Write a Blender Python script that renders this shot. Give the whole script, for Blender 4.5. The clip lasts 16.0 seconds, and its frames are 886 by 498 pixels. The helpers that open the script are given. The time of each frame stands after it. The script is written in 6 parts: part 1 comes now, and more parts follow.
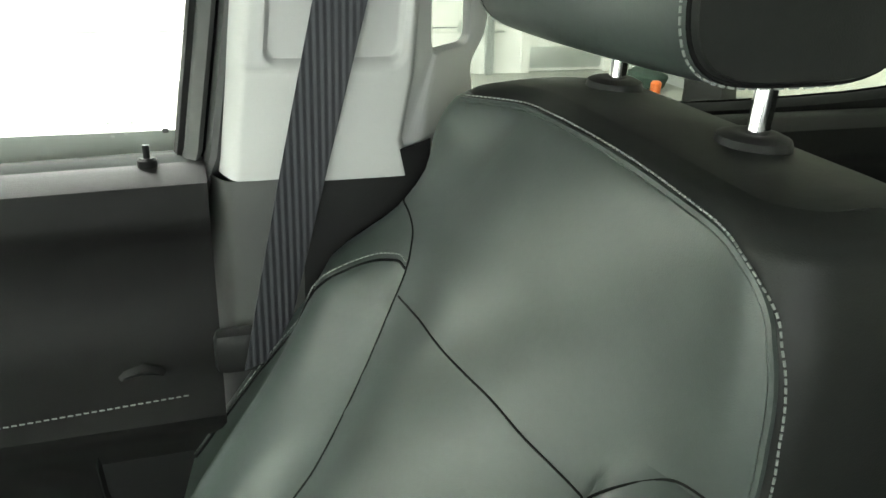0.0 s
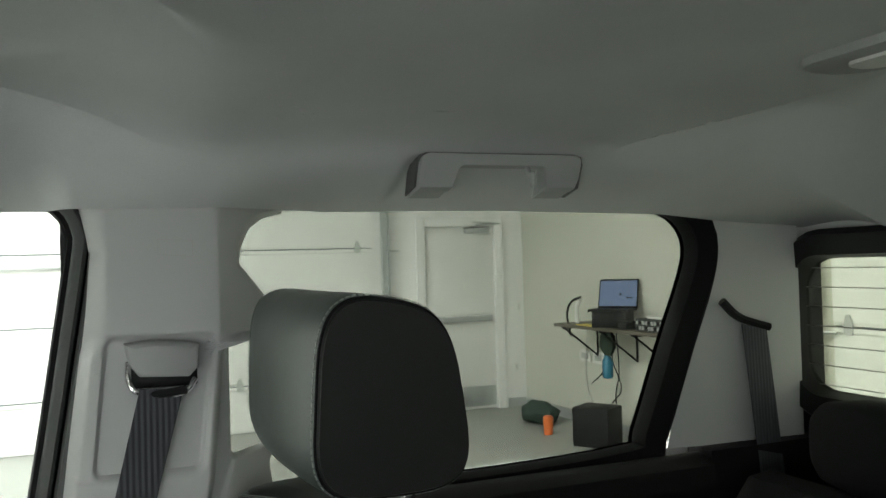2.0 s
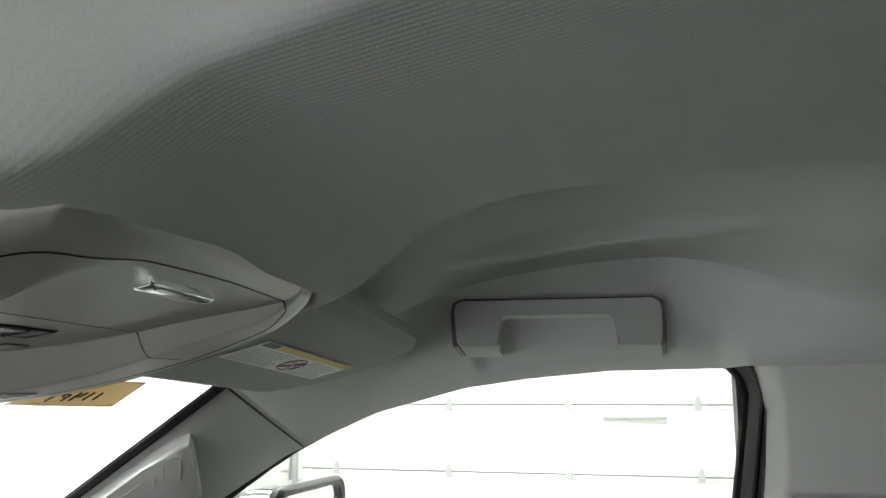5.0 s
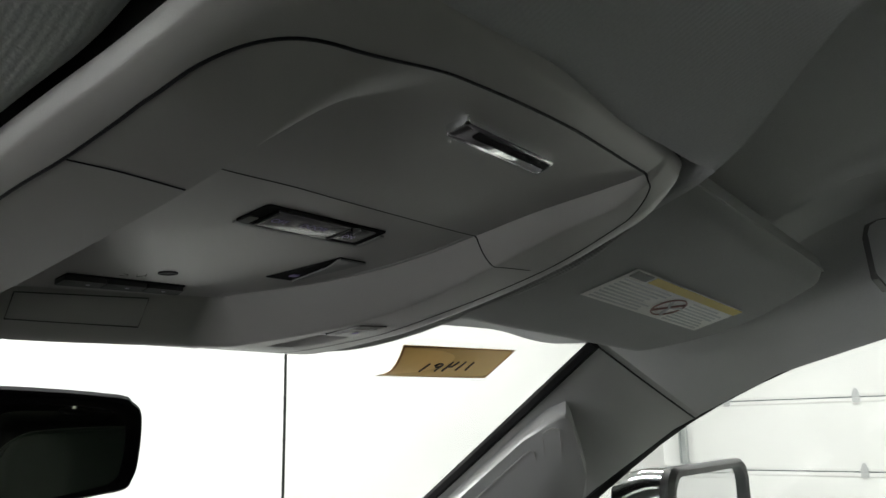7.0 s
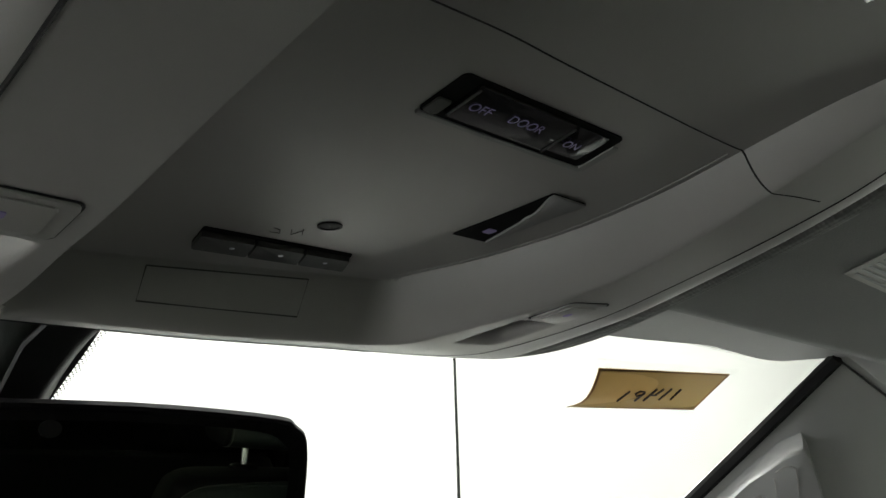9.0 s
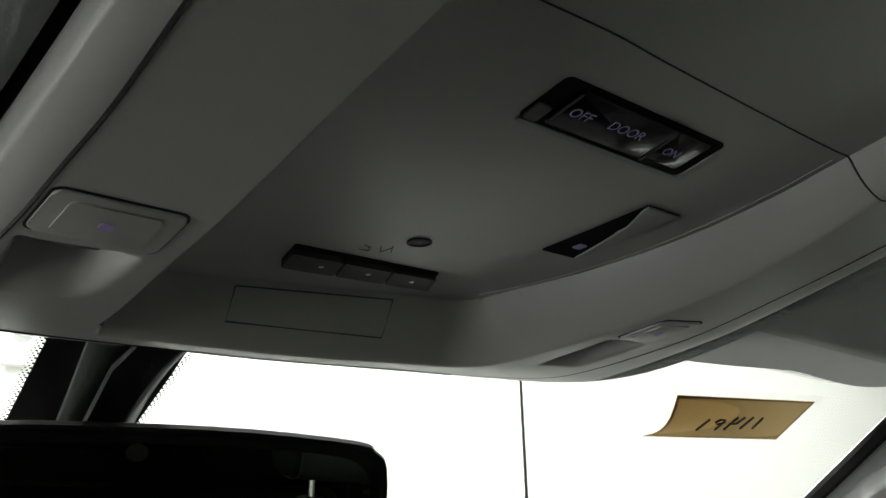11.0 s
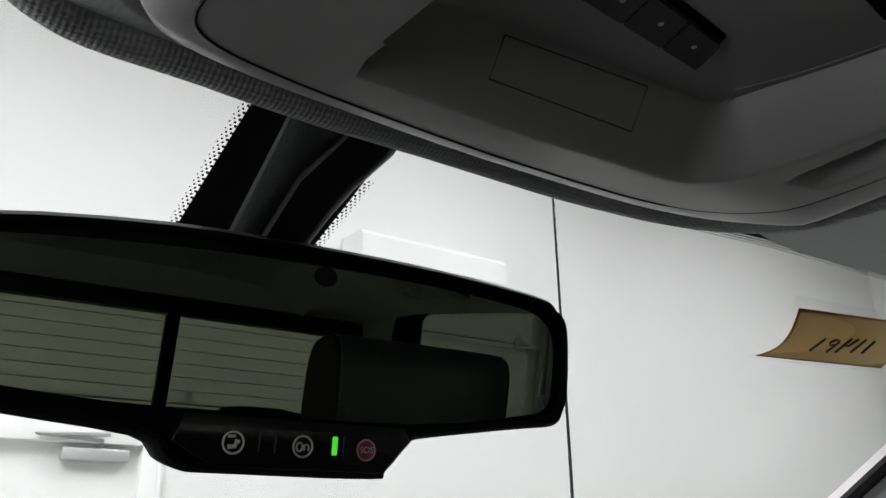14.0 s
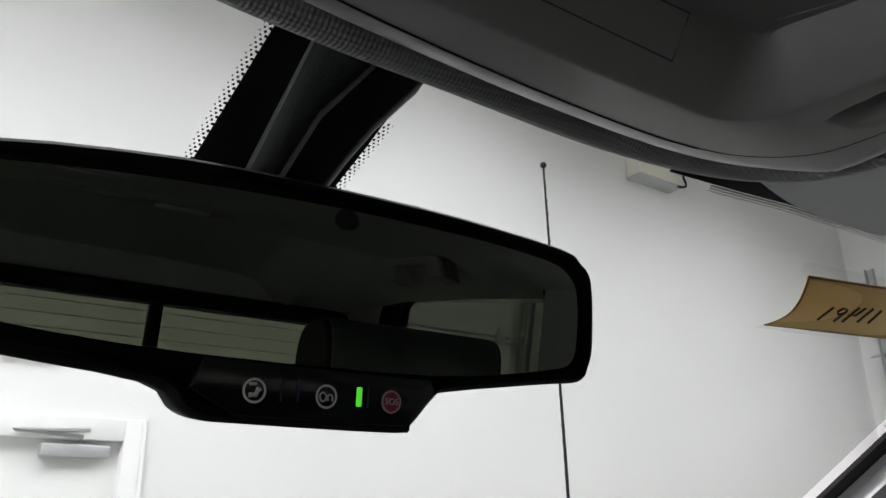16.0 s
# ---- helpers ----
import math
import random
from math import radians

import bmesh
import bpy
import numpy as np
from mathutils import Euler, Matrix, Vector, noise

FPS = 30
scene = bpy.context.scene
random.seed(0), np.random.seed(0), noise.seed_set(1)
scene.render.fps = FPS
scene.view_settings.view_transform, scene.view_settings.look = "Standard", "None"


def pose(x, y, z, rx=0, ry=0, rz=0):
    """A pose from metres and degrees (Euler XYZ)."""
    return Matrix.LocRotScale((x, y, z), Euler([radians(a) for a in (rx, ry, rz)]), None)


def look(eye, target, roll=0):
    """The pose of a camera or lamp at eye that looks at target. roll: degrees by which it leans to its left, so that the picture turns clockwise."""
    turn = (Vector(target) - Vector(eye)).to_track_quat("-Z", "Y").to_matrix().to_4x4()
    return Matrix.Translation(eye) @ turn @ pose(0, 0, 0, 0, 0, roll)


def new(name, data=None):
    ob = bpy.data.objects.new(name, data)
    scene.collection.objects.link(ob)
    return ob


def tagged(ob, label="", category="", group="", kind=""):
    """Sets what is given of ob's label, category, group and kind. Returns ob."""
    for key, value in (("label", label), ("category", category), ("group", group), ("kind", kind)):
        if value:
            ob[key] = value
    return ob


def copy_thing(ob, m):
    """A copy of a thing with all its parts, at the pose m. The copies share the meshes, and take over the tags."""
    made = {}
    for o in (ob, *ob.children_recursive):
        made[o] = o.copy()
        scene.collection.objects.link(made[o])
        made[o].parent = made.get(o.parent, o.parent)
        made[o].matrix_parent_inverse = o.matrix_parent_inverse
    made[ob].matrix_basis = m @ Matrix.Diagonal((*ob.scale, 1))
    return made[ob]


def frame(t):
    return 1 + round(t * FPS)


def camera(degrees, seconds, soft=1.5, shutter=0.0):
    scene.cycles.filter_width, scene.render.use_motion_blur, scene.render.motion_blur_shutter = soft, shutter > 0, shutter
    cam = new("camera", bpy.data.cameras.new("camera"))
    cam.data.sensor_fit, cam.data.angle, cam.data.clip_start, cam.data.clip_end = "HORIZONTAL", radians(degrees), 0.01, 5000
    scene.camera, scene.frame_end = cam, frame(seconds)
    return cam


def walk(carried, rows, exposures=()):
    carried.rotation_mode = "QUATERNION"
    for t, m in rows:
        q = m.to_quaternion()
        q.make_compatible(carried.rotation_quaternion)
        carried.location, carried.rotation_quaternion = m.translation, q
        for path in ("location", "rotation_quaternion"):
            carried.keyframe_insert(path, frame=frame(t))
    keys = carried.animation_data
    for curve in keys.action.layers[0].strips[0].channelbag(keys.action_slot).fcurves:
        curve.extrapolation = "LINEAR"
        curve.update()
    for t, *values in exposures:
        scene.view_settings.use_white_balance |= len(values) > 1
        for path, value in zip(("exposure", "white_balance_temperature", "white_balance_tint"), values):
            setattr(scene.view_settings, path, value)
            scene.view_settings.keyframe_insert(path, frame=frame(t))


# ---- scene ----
cam = camera(55.6, 16.0)
PATH = [
    (0, (0.037, 0.268, 1.512), (1.823, -0.249, 0.773), 1.3),
    (0.5, (-0.019, 0.271, 1.54), (1.804, -0.35, 1.001), 0.8),
    (1, (-0.077, 0.259, 1.556), (1.767, -0.42, 1.185), -0.4),
    (1.5, (-0.164, 0.24, 1.588), (1.69, -0.492, 1.426), -1.3),
    (2, (-0.239, 0.203, 1.615), (1.616, -0.543, 1.654), -1.7),
    (2.5, (-0.286, 0.195, 1.626), (1.566, -0.52, 1.864), -2.0),
    (3, (-0.287, 0.206, 1.623), (1.597, -0.37, 1.97), -1.6),
    (3.5, (-0.303, 0.226, 1.619), (1.628, -0.141, 1.99), -1.1),
    (4, (-0.313, 0.249, 1.611), (1.645, 0.119, 1.997), -0.7),
    (4.5, (-0.308, 0.256, 1.614), (1.635, 0.496, 2.018), -0.3),
    (5, (-0.281, 0.304, 1.619), (1.599, 0.851, 2.027), 0.5),
    (5.2, (-0.267, 0.307, 1.618), (1.571, 0.98, 2.027), 0.5),
    (7.5, (-0.157, 0.394, 1.573), (1.234, 1.761, 2.018), -1.3),
    (8, (-0.134, 0.435, 1.574), (1.176, 1.869, 2.052), -1.3),
    (8.5, (-0.116, 0.449, 1.562), (1.122, 1.93, 2.086), -1.4),
    (9, (-0.117, 0.458, 1.557), (1.066, 1.964, 2.133), -1.6),
    (11.5, (-0.128, 0.474, 1.55), (0.921, 2.044, 2.209), -0.9),
    (12, (-0.14, 0.485, 1.544), (0.909, 2.056, 2.2), -0.5),
    (12.5, (-0.163, 0.516, 1.527), (0.903, 2.074, 2.189), -0.6),
    (13, (-0.178, 0.553, 1.502), (0.904, 2.096, 2.171), -0.4),
    (13.5, (-0.174, 0.579, 1.492), (0.926, 2.105, 2.17), -0.6),
    (14, (-0.172, 0.591, 1.488), (0.94, 2.11, 2.164), -0.8),
    (14.5, (-0.172, 0.6, 1.484), (0.951, 2.112, 2.158), -1.0),
    (15, (-0.173, 0.605, 1.482), (0.962, 2.11, 2.152), -1.2),
    (15.5, (-0.17, 0.61, 1.482), (0.974, 2.112, 2.143), -1.2),
    (16, (-0.174, 0.621, 1.474), (0.98, 2.113, 2.14), -1.6),
]
EXPOSURES = [(0.0, 2.05, 6550, 0), (1.0, 1.3, 6550, 0), (1.5, 0.9, 6500, 3), (2.0, 0.8, 6400, 6), (2.5, 1.2, 6300, 7), (3.0, 1.45, 6250, 7), (3.5, 1.45, 6250, 8), (4.0, 1.1, 6350, 9), (5.0, 0.6, 6400, 10), (7.5, -0.1, 6350, 13), (9.0, 0.05, 6500, 10), (11.5, 0.05, 6450, 9), (12.0, 0.1, 6400, 10), (12.5, 0.0, 6350, 12), (13.0, -0.45, 6250, 16), (13.5, -0.7, 6200, 18), (16.0, -0.75, 6200, 19)]
walk(cam, [(t, look(eye, target, roll)) for t, eye, target, roll in PATH], EXPOSURES)

# ---- world and light ----
world = bpy.data.worlds.new("world")
scene.world = world
world.use_nodes = True
world.node_tree.nodes["Background"].inputs[0].default_value = (0.75, 0.8, 0.85, 1)
world.node_tree.nodes["Background"].inputs[1].default_value = 0.3
# long ceiling fixtures of the bay: centre x, centre y, power
FIXTURES = [(-2.3, 0.9, 740.0), (0.4, 2.2, 150.0), (2.9, 2.2, 230.0), (5.8, 1.8, 240.0)]
ROOM_Z = 5.2
# daylight in an unseen wide glazed opening, added beside the driver: centre y, centre z, length, height, power
DAY = (2.2, 1.35, 3.4, 2.1, 85.0)
data = bpy.data.lights.new("added_side_daylight", "AREA")
data.shape, data.size, data.size_y, data.energy = "RECTANGLE", DAY[3], DAY[2], DAY[4]
data.color = (0.985, 0.99, 1.0)
new("added_side_daylight", data).matrix_world = pose(-3.53, DAY[0], DAY[1], 0, -90, 0)
for lx, ly, power in FIXTURES:
    data = bpy.data.lights.new("ceiling_lamp", "AREA")
    data.shape, data.size, data.size_y, data.energy = "RECTANGLE", 0.32, 2.3, power
    data.spread = radians(150)
    data.color = (1.0, 0.992, 0.968)
    new("ceiling_lamp", data).matrix_world = pose(lx, ly, ROOM_Z - 0.16)

# ---- materials ----


def material(name, colour, rough=0.5, metal=0.0, grain=400.0, bump=0.0, vary=0.12, patch=6.0, spec=0.5, detail=4.0, coat=0.0):
    m = bpy.data.materials.new(name)
    m.use_nodes = True
    nt = m.node_tree
    b = nt.nodes["Principled BSDF"]
    b.inputs["Metallic"].default_value = metal
    b.inputs["Specular IOR Level"].default_value = spec
    b.inputs["Coat Weight"].default_value = coat
    tc = nt.nodes.new("ShaderNodeTexCoord")
    big = nt.nodes.new("ShaderNodeTexNoise")
    big.inputs["Scale"].default_value, big.inputs["Detail"].default_value = patch, 5.0
    fine = nt.nodes.new("ShaderNodeTexNoise")
    fine.inputs["Scale"].default_value, fine.inputs["Detail"].default_value = grain, detail
    mix = nt.nodes.new("ShaderNodeMath")
    mix.operation = "ADD"
    half = nt.nodes.new("ShaderNodeMath")
    half.operation = "MULTIPLY"
    half.inputs[1].default_value = 0.6
    ramp = nt.nodes.new("ShaderNodeValToRGB")
    ramp.color_ramp.elements[0].position, ramp.color_ramp.elements[1].position = 0.45, 1.15
    c = colour
    ramp.color_ramp.elements[0].color = (c[0] * (1 - vary), c[1] * (1 - vary), c[2] * (1 - vary), 1)
    ramp.color_ramp.elements[1].color = (min(1, c[0] * (1 + vary)), min(1, c[1] * (1 + vary)), min(1, c[2] * (1 + vary)), 1)
    for n in (big, fine):
        nt.links.new(tc.outputs["Object"], n.inputs["Vector"])
    nt.links.new(fine.outputs["Fac"], half.inputs[0])
    nt.links.new(big.outputs["Fac"], mix.inputs[0])
    nt.links.new(half.outputs[0], mix.inputs[1])
    nt.links.new(mix.outputs[0], ramp.inputs["Fac"])
    nt.links.new(ramp.outputs["Color"], b.inputs["Base Color"])
    rr = nt.nodes.new("ShaderNodeMapRange")
    rr.inputs["From Min"].default_value, rr.inputs["From Max"].default_value = 0.3, 0.7
    rr.inputs["To Min"].default_value, rr.inputs["To Max"].default_value = max(0.02, rough - 0.06), min(1, rough + 0.06)
    nt.links.new(big.outputs["Fac"], rr.inputs["Value"])
    nt.links.new(rr.outputs["Result"], b.inputs["Roughness"])
    if bump:
        bp = nt.nodes.new("ShaderNodeBump")
        bp.inputs["Strength"].default_value, bp.inputs["Distance"].default_value = bump, 0.0006
        nt.links.new(fine.outputs["Fac"], bp.inputs["Height"])
        nt.links.new(bp.outputs["Normal"], b.inputs["Normal"])
    return m


def ribbed(m, axis, pitch, depth, strength=0.6):
    """Adds fine ribs across an axis to the bump of a material."""
    nt = m.node_tree
    b = nt.nodes["Principled BSDF"]
    tc = nt.nodes.new("ShaderNodeTexCoord")
    sep = nt.nodes.new("ShaderNodeSeparateXYZ")
    nt.links.new(tc.outputs["Object"], sep.inputs[0])
    mul = nt.nodes.new("ShaderNodeMath")
    mul.operation = "MULTIPLY"
    mul.inputs[1].default_value = 2 * math.pi / pitch
    nt.links.new(sep.outputs[axis], mul.inputs[0])
    sn = nt.nodes.new("ShaderNodeMath")
    sn.operation = "SINE"
    nt.links.new(mul.outputs[0], sn.inputs[0])
    bp = nt.nodes.new("ShaderNodeBump")
    bp.inputs["Strength"].default_value, bp.inputs["Distance"].default_value = strength, depth
    nt.links.new(sn.outputs[0], bp.inputs["Height"])
    old = b.inputs["Normal"].links
    if old:
        nt.links.new(old[0].from_socket, bp.inputs["Normal"])
    nt.links.new(bp.outputs["Normal"], b.inputs["Normal"])
    return m


def leather(name, colour, rough=0.42, spec=0.5):
    m = material(name, colour, rough, grain=220, bump=0.15, vary=0.08, patch=9, spec=spec)
    nt = m.node_tree
    b = nt.nodes["Principled BSDF"]
    tc = nt.nodes.new("ShaderNodeTexCoord")
    v = nt.nodes.new("ShaderNodeTexVoronoi")
    v.feature = "DISTANCE_TO_EDGE"
    v.inputs["Scale"].default_value = 700
    nt.links.new(tc.outputs["Object"], v.inputs["Vector"])
    bp = nt.nodes.new("ShaderNodeBump")
    bp.inputs["Strength"].default_value, bp.inputs["Distance"].default_value = 0.28, 0.0004
    nt.links.new(v.outputs["Distance"], bp.inputs["Height"])
    old = b.inputs["Normal"].links
    if old:
        nt.links.new(old[0].from_socket, bp.inputs["Normal"])
    nt.links.new(bp.outputs["Normal"], b.inputs["Normal"])
    return m


def pane(name, tint=(1, 1, 1), gloss=0.010):
    m = bpy.data.materials.new(name)
    m.use_nodes = True
    nt = m.node_tree
    nt.nodes.remove(nt.nodes["Principled BSDF"])
    t = nt.nodes.new("ShaderNodeBsdfTransparent")
    t.inputs[0].default_value = (*tint, 1)
    g = nt.nodes.new("ShaderNodeBsdfGlossy")
    g.inputs["Roughness"].default_value = 0.02
    mx = nt.nodes.new("ShaderNodeMixShader")
    mx.inputs[0].default_value = gloss
    nt.links.new(t.outputs[0], mx.inputs[1])
    nt.links.new(g.outputs[0], mx.inputs[2])
    nt.links.new(mx.outputs[0], nt.nodes["Material Output"].inputs[0])
    return m


def glow(name, colour, strength):
    m = bpy.data.materials.new(name)
    m.use_nodes = True
    b = m.node_tree.nodes["Principled BSDF"]
    b.inputs["Base Color"].default_value = (*colour, 1)
    b.inputs["Emission Color"].default_value = (*colour, 1)
    b.inputs["Emission Strength"].default_value = strength
    return m


HEADLINER = ribbed(material("headliner_cloth", (0.56, 0.568, 0.56), 0.95, grain=900, bump=0.22, vary=0.10, patch=4, spec=0.1), "X", 0.0027, 0.0004, 0.09)
VISOR = ribbed(material("visor_cloth", (0.42, 0.428, 0.42), 0.95, grain=900, bump=0.5, vary=0.10, patch=4, spec=0.1), "X", 0.0027, 0.0004, 0.06)
KNIT = ribbed(ribbed(material("knit_header_cloth", (0.42, 0.425, 0.412), 0.95, grain=700, bump=0.5, vary=0.1, spec=0.1), "X", 0.0020, 0.0005, 0.30), "Y", 0.0020, 0.0005, 0.30)
CONSOLE = material("console_plastic", (0.40, 0.392, 0.372), 0.34, grain=2600, bump=0.10, vary=0.04, patch=5, spec=0.9)
CONSOLE_DARK = material("console_dark_plastic", (0.10, 0.10, 0.095), 0.5, grain=1500, bump=0.3, vary=0.06, spec=0.35)
TRIM = material("pillar_trim_plastic", (0.47, 0.475, 0.465), 0.55, grain=1300, bump=0.4, vary=0.05, patch=4, spec=0.35)
HANDLE = material("handle_plastic", (0.36, 0.365, 0.355), 0.5, grain=1300, bump=0.3, vary=0.05, spec=0.35)
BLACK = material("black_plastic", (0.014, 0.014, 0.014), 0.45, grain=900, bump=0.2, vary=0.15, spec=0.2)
MATT_BLACK = material("matt_black_plastic", (0.010, 0.010, 0.010), 0.75, grain=900, bump=0.2, vary=0.15, spec=0.06)
GLOSS_BLACK = material("gloss_black_plastic", (0.012, 0.012, 0.013), 0.12, vary=0.1)
DARK_TRIM = material("dark_door_plastic", (0.013, 0.0127, 0.0125), 0.5, grain=1100, bump=0.4, vary=0.08, spec=0.12)
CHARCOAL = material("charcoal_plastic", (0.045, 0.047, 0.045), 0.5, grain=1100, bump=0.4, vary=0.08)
SILL = material("sill_vinyl", (0.020, 0.022, 0.021), 0.7, grain=1100, bump=0.4, vary=0.08, spec=0.08)
COVER = material("cover_plastic", (0.11, 0.118, 0.112), 0.5, grain=1100, bump=0.3, vary=0.08, spec=0.3)
RUBBER = material("seal_rubber", (0.007, 0.007, 0.007), 0.75, grain=500, bump=0.2, vary=0.15, spec=0.12)
LEATHER = leather("seat_leather", (0.042, 0.052, 0.048), 0.38, 0.6)
LEATHER_DARK = leather("seat_side_vinyl", (0.015, 0.0158, 0.0148), 0.50, 0.25)
CLOTH_DARK = material("seat_cloth", (0.010, 0.010, 0.010), 0.9, grain=800, bump=0.5, vary=0.15, spec=0.2)
STITCH = material("stitch_thread", (0.22, 0.235, 0.22), 0.8, grain=900, vary=0.1)
WEB = ribbed(material("belt_webbing", (0.075, 0.077, 0.085), 0.75, grain=900, bump=0.4, vary=0.1, spec=0.3), "Y", 0.0062, 0.0010, 0.45)
CHROME = material("chrome", (0.85, 0.85, 0.86), 0.08, metal=1.0, vary=0.03)
MIRROR = material("mirror_glass", (0.20, 0.215, 0.175), 0.02, metal=1.0, vary=0.0)
for n in MIRROR.node_tree.nodes:
    if n.type == "MAP_RANGE":
        n.inputs["To Min"].default_value = n.inputs["To Max"].default_value = 0.0
WALL = material("wall_paint", (0.80, 0.797, 0.785), 0.7, grain=60, bump=0.15, vary=0.03, patch=1.2)
CREAM = material("cream_wall_paint", (0.60, 0.60, 0.53), 0.7, grain=60, bump=0.15, vary=0.03, patch=1.2)
DOOR_WHITE = material("door_white_paint", (0.76, 0.76, 0.74), 0.5, grain=80, bump=0.1, vary=0.03, patch=1.5)
FLOOR = material("sealed_concrete", (0.30, 0.305, 0.283), 0.45, grain=30, bump=0.2, vary=0.12, patch=0.9)
# ceiling grey is set low to cut the light bounced round the bay
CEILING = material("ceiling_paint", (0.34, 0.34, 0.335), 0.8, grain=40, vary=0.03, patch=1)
STEEL = material("galvanised_steel", (0.50, 0.52, 0.52), 0.4, metal=0.8, grain=60, vary=0.12)
GREY_METAL = material("grey_paint_metal", (0.45, 0.46, 0.46), 0.4, metal=0.3, vary=0.05)
BODY_PAINT = material("truck_paint", (0.82, 0.82, 0.81), 0.2, metal=0.0, vary=0.03, coat=0.6)
GLASS = pane("window_glass", (0.78, 0.80, 0.78))
GLASS_TINTED = pane("tinted_side_glass", (0.52, 0.535, 0.51))
GLASS_REAR = pane("rear_glass", (0.58, 0.60, 0.545))
PAPER = material("yellow_tag_paper", (0.44, 0.33, 0.13), 0.7, grain=120, bump=0.1, vary=0.08)
PAPER_EDGE = material("tag_border_print", (0.30, 0.16, 0.07), 0.7, vary=0.1)
nt = PAPER.node_tree
thin = nt.nodes.new("ShaderNodeBsdfTranslucent")
thin.inputs[0].default_value = (0.58, 0.47, 0.27, 1)
blend = nt.nodes.new("ShaderNodeMixShader")
blend.inputs[0].default_value = 0.28
nt.links.new(nt.nodes["Principled BSDF"].outputs[0], blend.inputs[1])
nt.links.new(thin.outputs[0], blend.inputs[2])
nt.links.new(blend.outputs[0], nt.nodes["Material Output"].inputs[0])
INK = material("black_ink", (0.02, 0.015, 0.015), 0.6)
LABEL = material("white_label", (0.78, 0.78, 0.74), 0.6, vary=0.03)
LABEL_YELLOW = material("yellow_label", (0.60, 0.47, 0.10), 0.6, vary=0.04)
APPLIANCE = material("appliance_white", (0.80, 0.80, 0.79), 0.35, vary=0.02)
TAPE = pane("clear_tape", (0.97, 0.97, 0.97), 0.015)
RED = material("red_lettering", (0.75, 0.03, 0.05), 0.5, vary=0.05)
DOTS = glow("button_dot", (0.60, 0.62, 0.66), 0.03)
LEGEND = glow("switch_legend", (0.30, 0.25, 0.47), 0.05)
GREEN_LED = glow("green_led", (0.12, 0.9, 0.05), 1.0)
SCREEN = glow("laptop_screen", (0.10, 0.14, 0.26), 0.35)

# ---- mesh helpers ----


def part(name, bm, mat, parent=None, label="", smooth=True):
    me = bpy.data.meshes.new(name)
    bmesh.ops.recalc_face_normals(bm, faces=bm.faces)
    bm.to_mesh(me)
    bm.free()
    me.materials.append(mat)
    if smooth:
        for p in me.polygons:
            p.use_smooth = True
        me.set_sharp_from_angle(angle=radians(38))
    ob = new(name, me)
    if parent:
        ob.parent = parent
    if label:
        ob["label"] = label
    return ob


def thing(name, label, category, group="", at=(0, 0, 0), kind=""):
    return tagged(new(name), label, category, group, kind)


def solo(name, bm, mat, label, category, kind="", group="", smooth=True):
    return tagged(part(name, bm, mat, None, "", smooth), label, category, group, kind)


def add_box(bm, x0, x1, y0, y1, z0, z1, bevel=0.0, seg=2, m=None):
    r = bmesh.ops.create_cube(bm, size=1)
    vs = r["verts"]
    bmesh.ops.scale(bm, vec=(x1 - x0, y1 - y0, z1 - z0), verts=vs)
    bmesh.ops.translate(bm, vec=((x0 + x1) / 2, (y0 + y1) / 2, (z0 + z1) / 2), verts=vs)
    if bevel:
        es = list({e for v in vs for e in v.link_edges})
        r = bmesh.ops.bevel(bm, geom=es, offset=bevel, segments=seg, profile=0.5, affect="EDGES")
        vs = list({v for f in r["faces"] for v in f.verts} | {v for v in vs if v.is_valid})
    if m is not None:
        bmesh.ops.transform(bm, matrix=m, verts=[v for v in vs if v.is_valid])
    return vs


def box(x0, x1, y0, y1, z0, z1, bevel=0.0, seg=2, m=None):
    bm = bmesh.new()
    add_box(bm, x0, x1, y0, y1, z0, z1, bevel, seg, m)
    return bm


def sheet(nu, nv, fn, thick=None):
    """A surface fn(u, v) over the unit square; thick: a vector that gives it a second skin and closed rims."""
    bm = bmesh.new()
    skins = [(0, 0, 0)] if thick is None else [(0, 0, 0), thick]
    made = []
    for off in skins:
        g = [[bm.verts.new(Vector(fn(i / nu, j / nv)) + Vector(off)) for j in range(nv + 1)] for i in range(nu + 1)]
        made.append(g)
        for i in range(nu):
            for j in range(nv):
                bm.faces.new((g[i][j], g[i + 1][j], g[i + 1][j + 1], g[i][j + 1]))
    if thick is not None:
        a, b = made
        rim = [(i, 0) for i in range(nu)] + [(nu, j) for j in range(nv)] + [(i, nv) for i in range(nu, 0, -1)] + [(0, j) for j in range(nv, 0, -1)]
        for k, (i, j) in enumerate(rim):
            p, q = rim[(k + 1) % len(rim)]
            bm.faces.new((a[i][j], a[p][q], b[p][q], b[i][j]))
    return bm


def loft(rings, cap=True, close=True):
    """Skins rings of equally many points."""
    bm = bmesh.new()
    rows = [[bm.verts.new(p) for p in r] for r in rings]
    n = len(rows[0])
    for a, b in zip(rows, rows[1:]):
        for k in range(n if close else n - 1):
            bm.faces.new((a[k], a[(k + 1) % n], b[(k + 1) % n], b[k]))
    if cap and close:
        bm.faces.new(rows[0][::-1])
        bm.faces.new(rows[-1])
    return bm


def tube(pts, r, seg=8, flat=1.0):
    bm = bmesh.new()
    add_tube(bm, pts, r, seg, flat)
    return bm


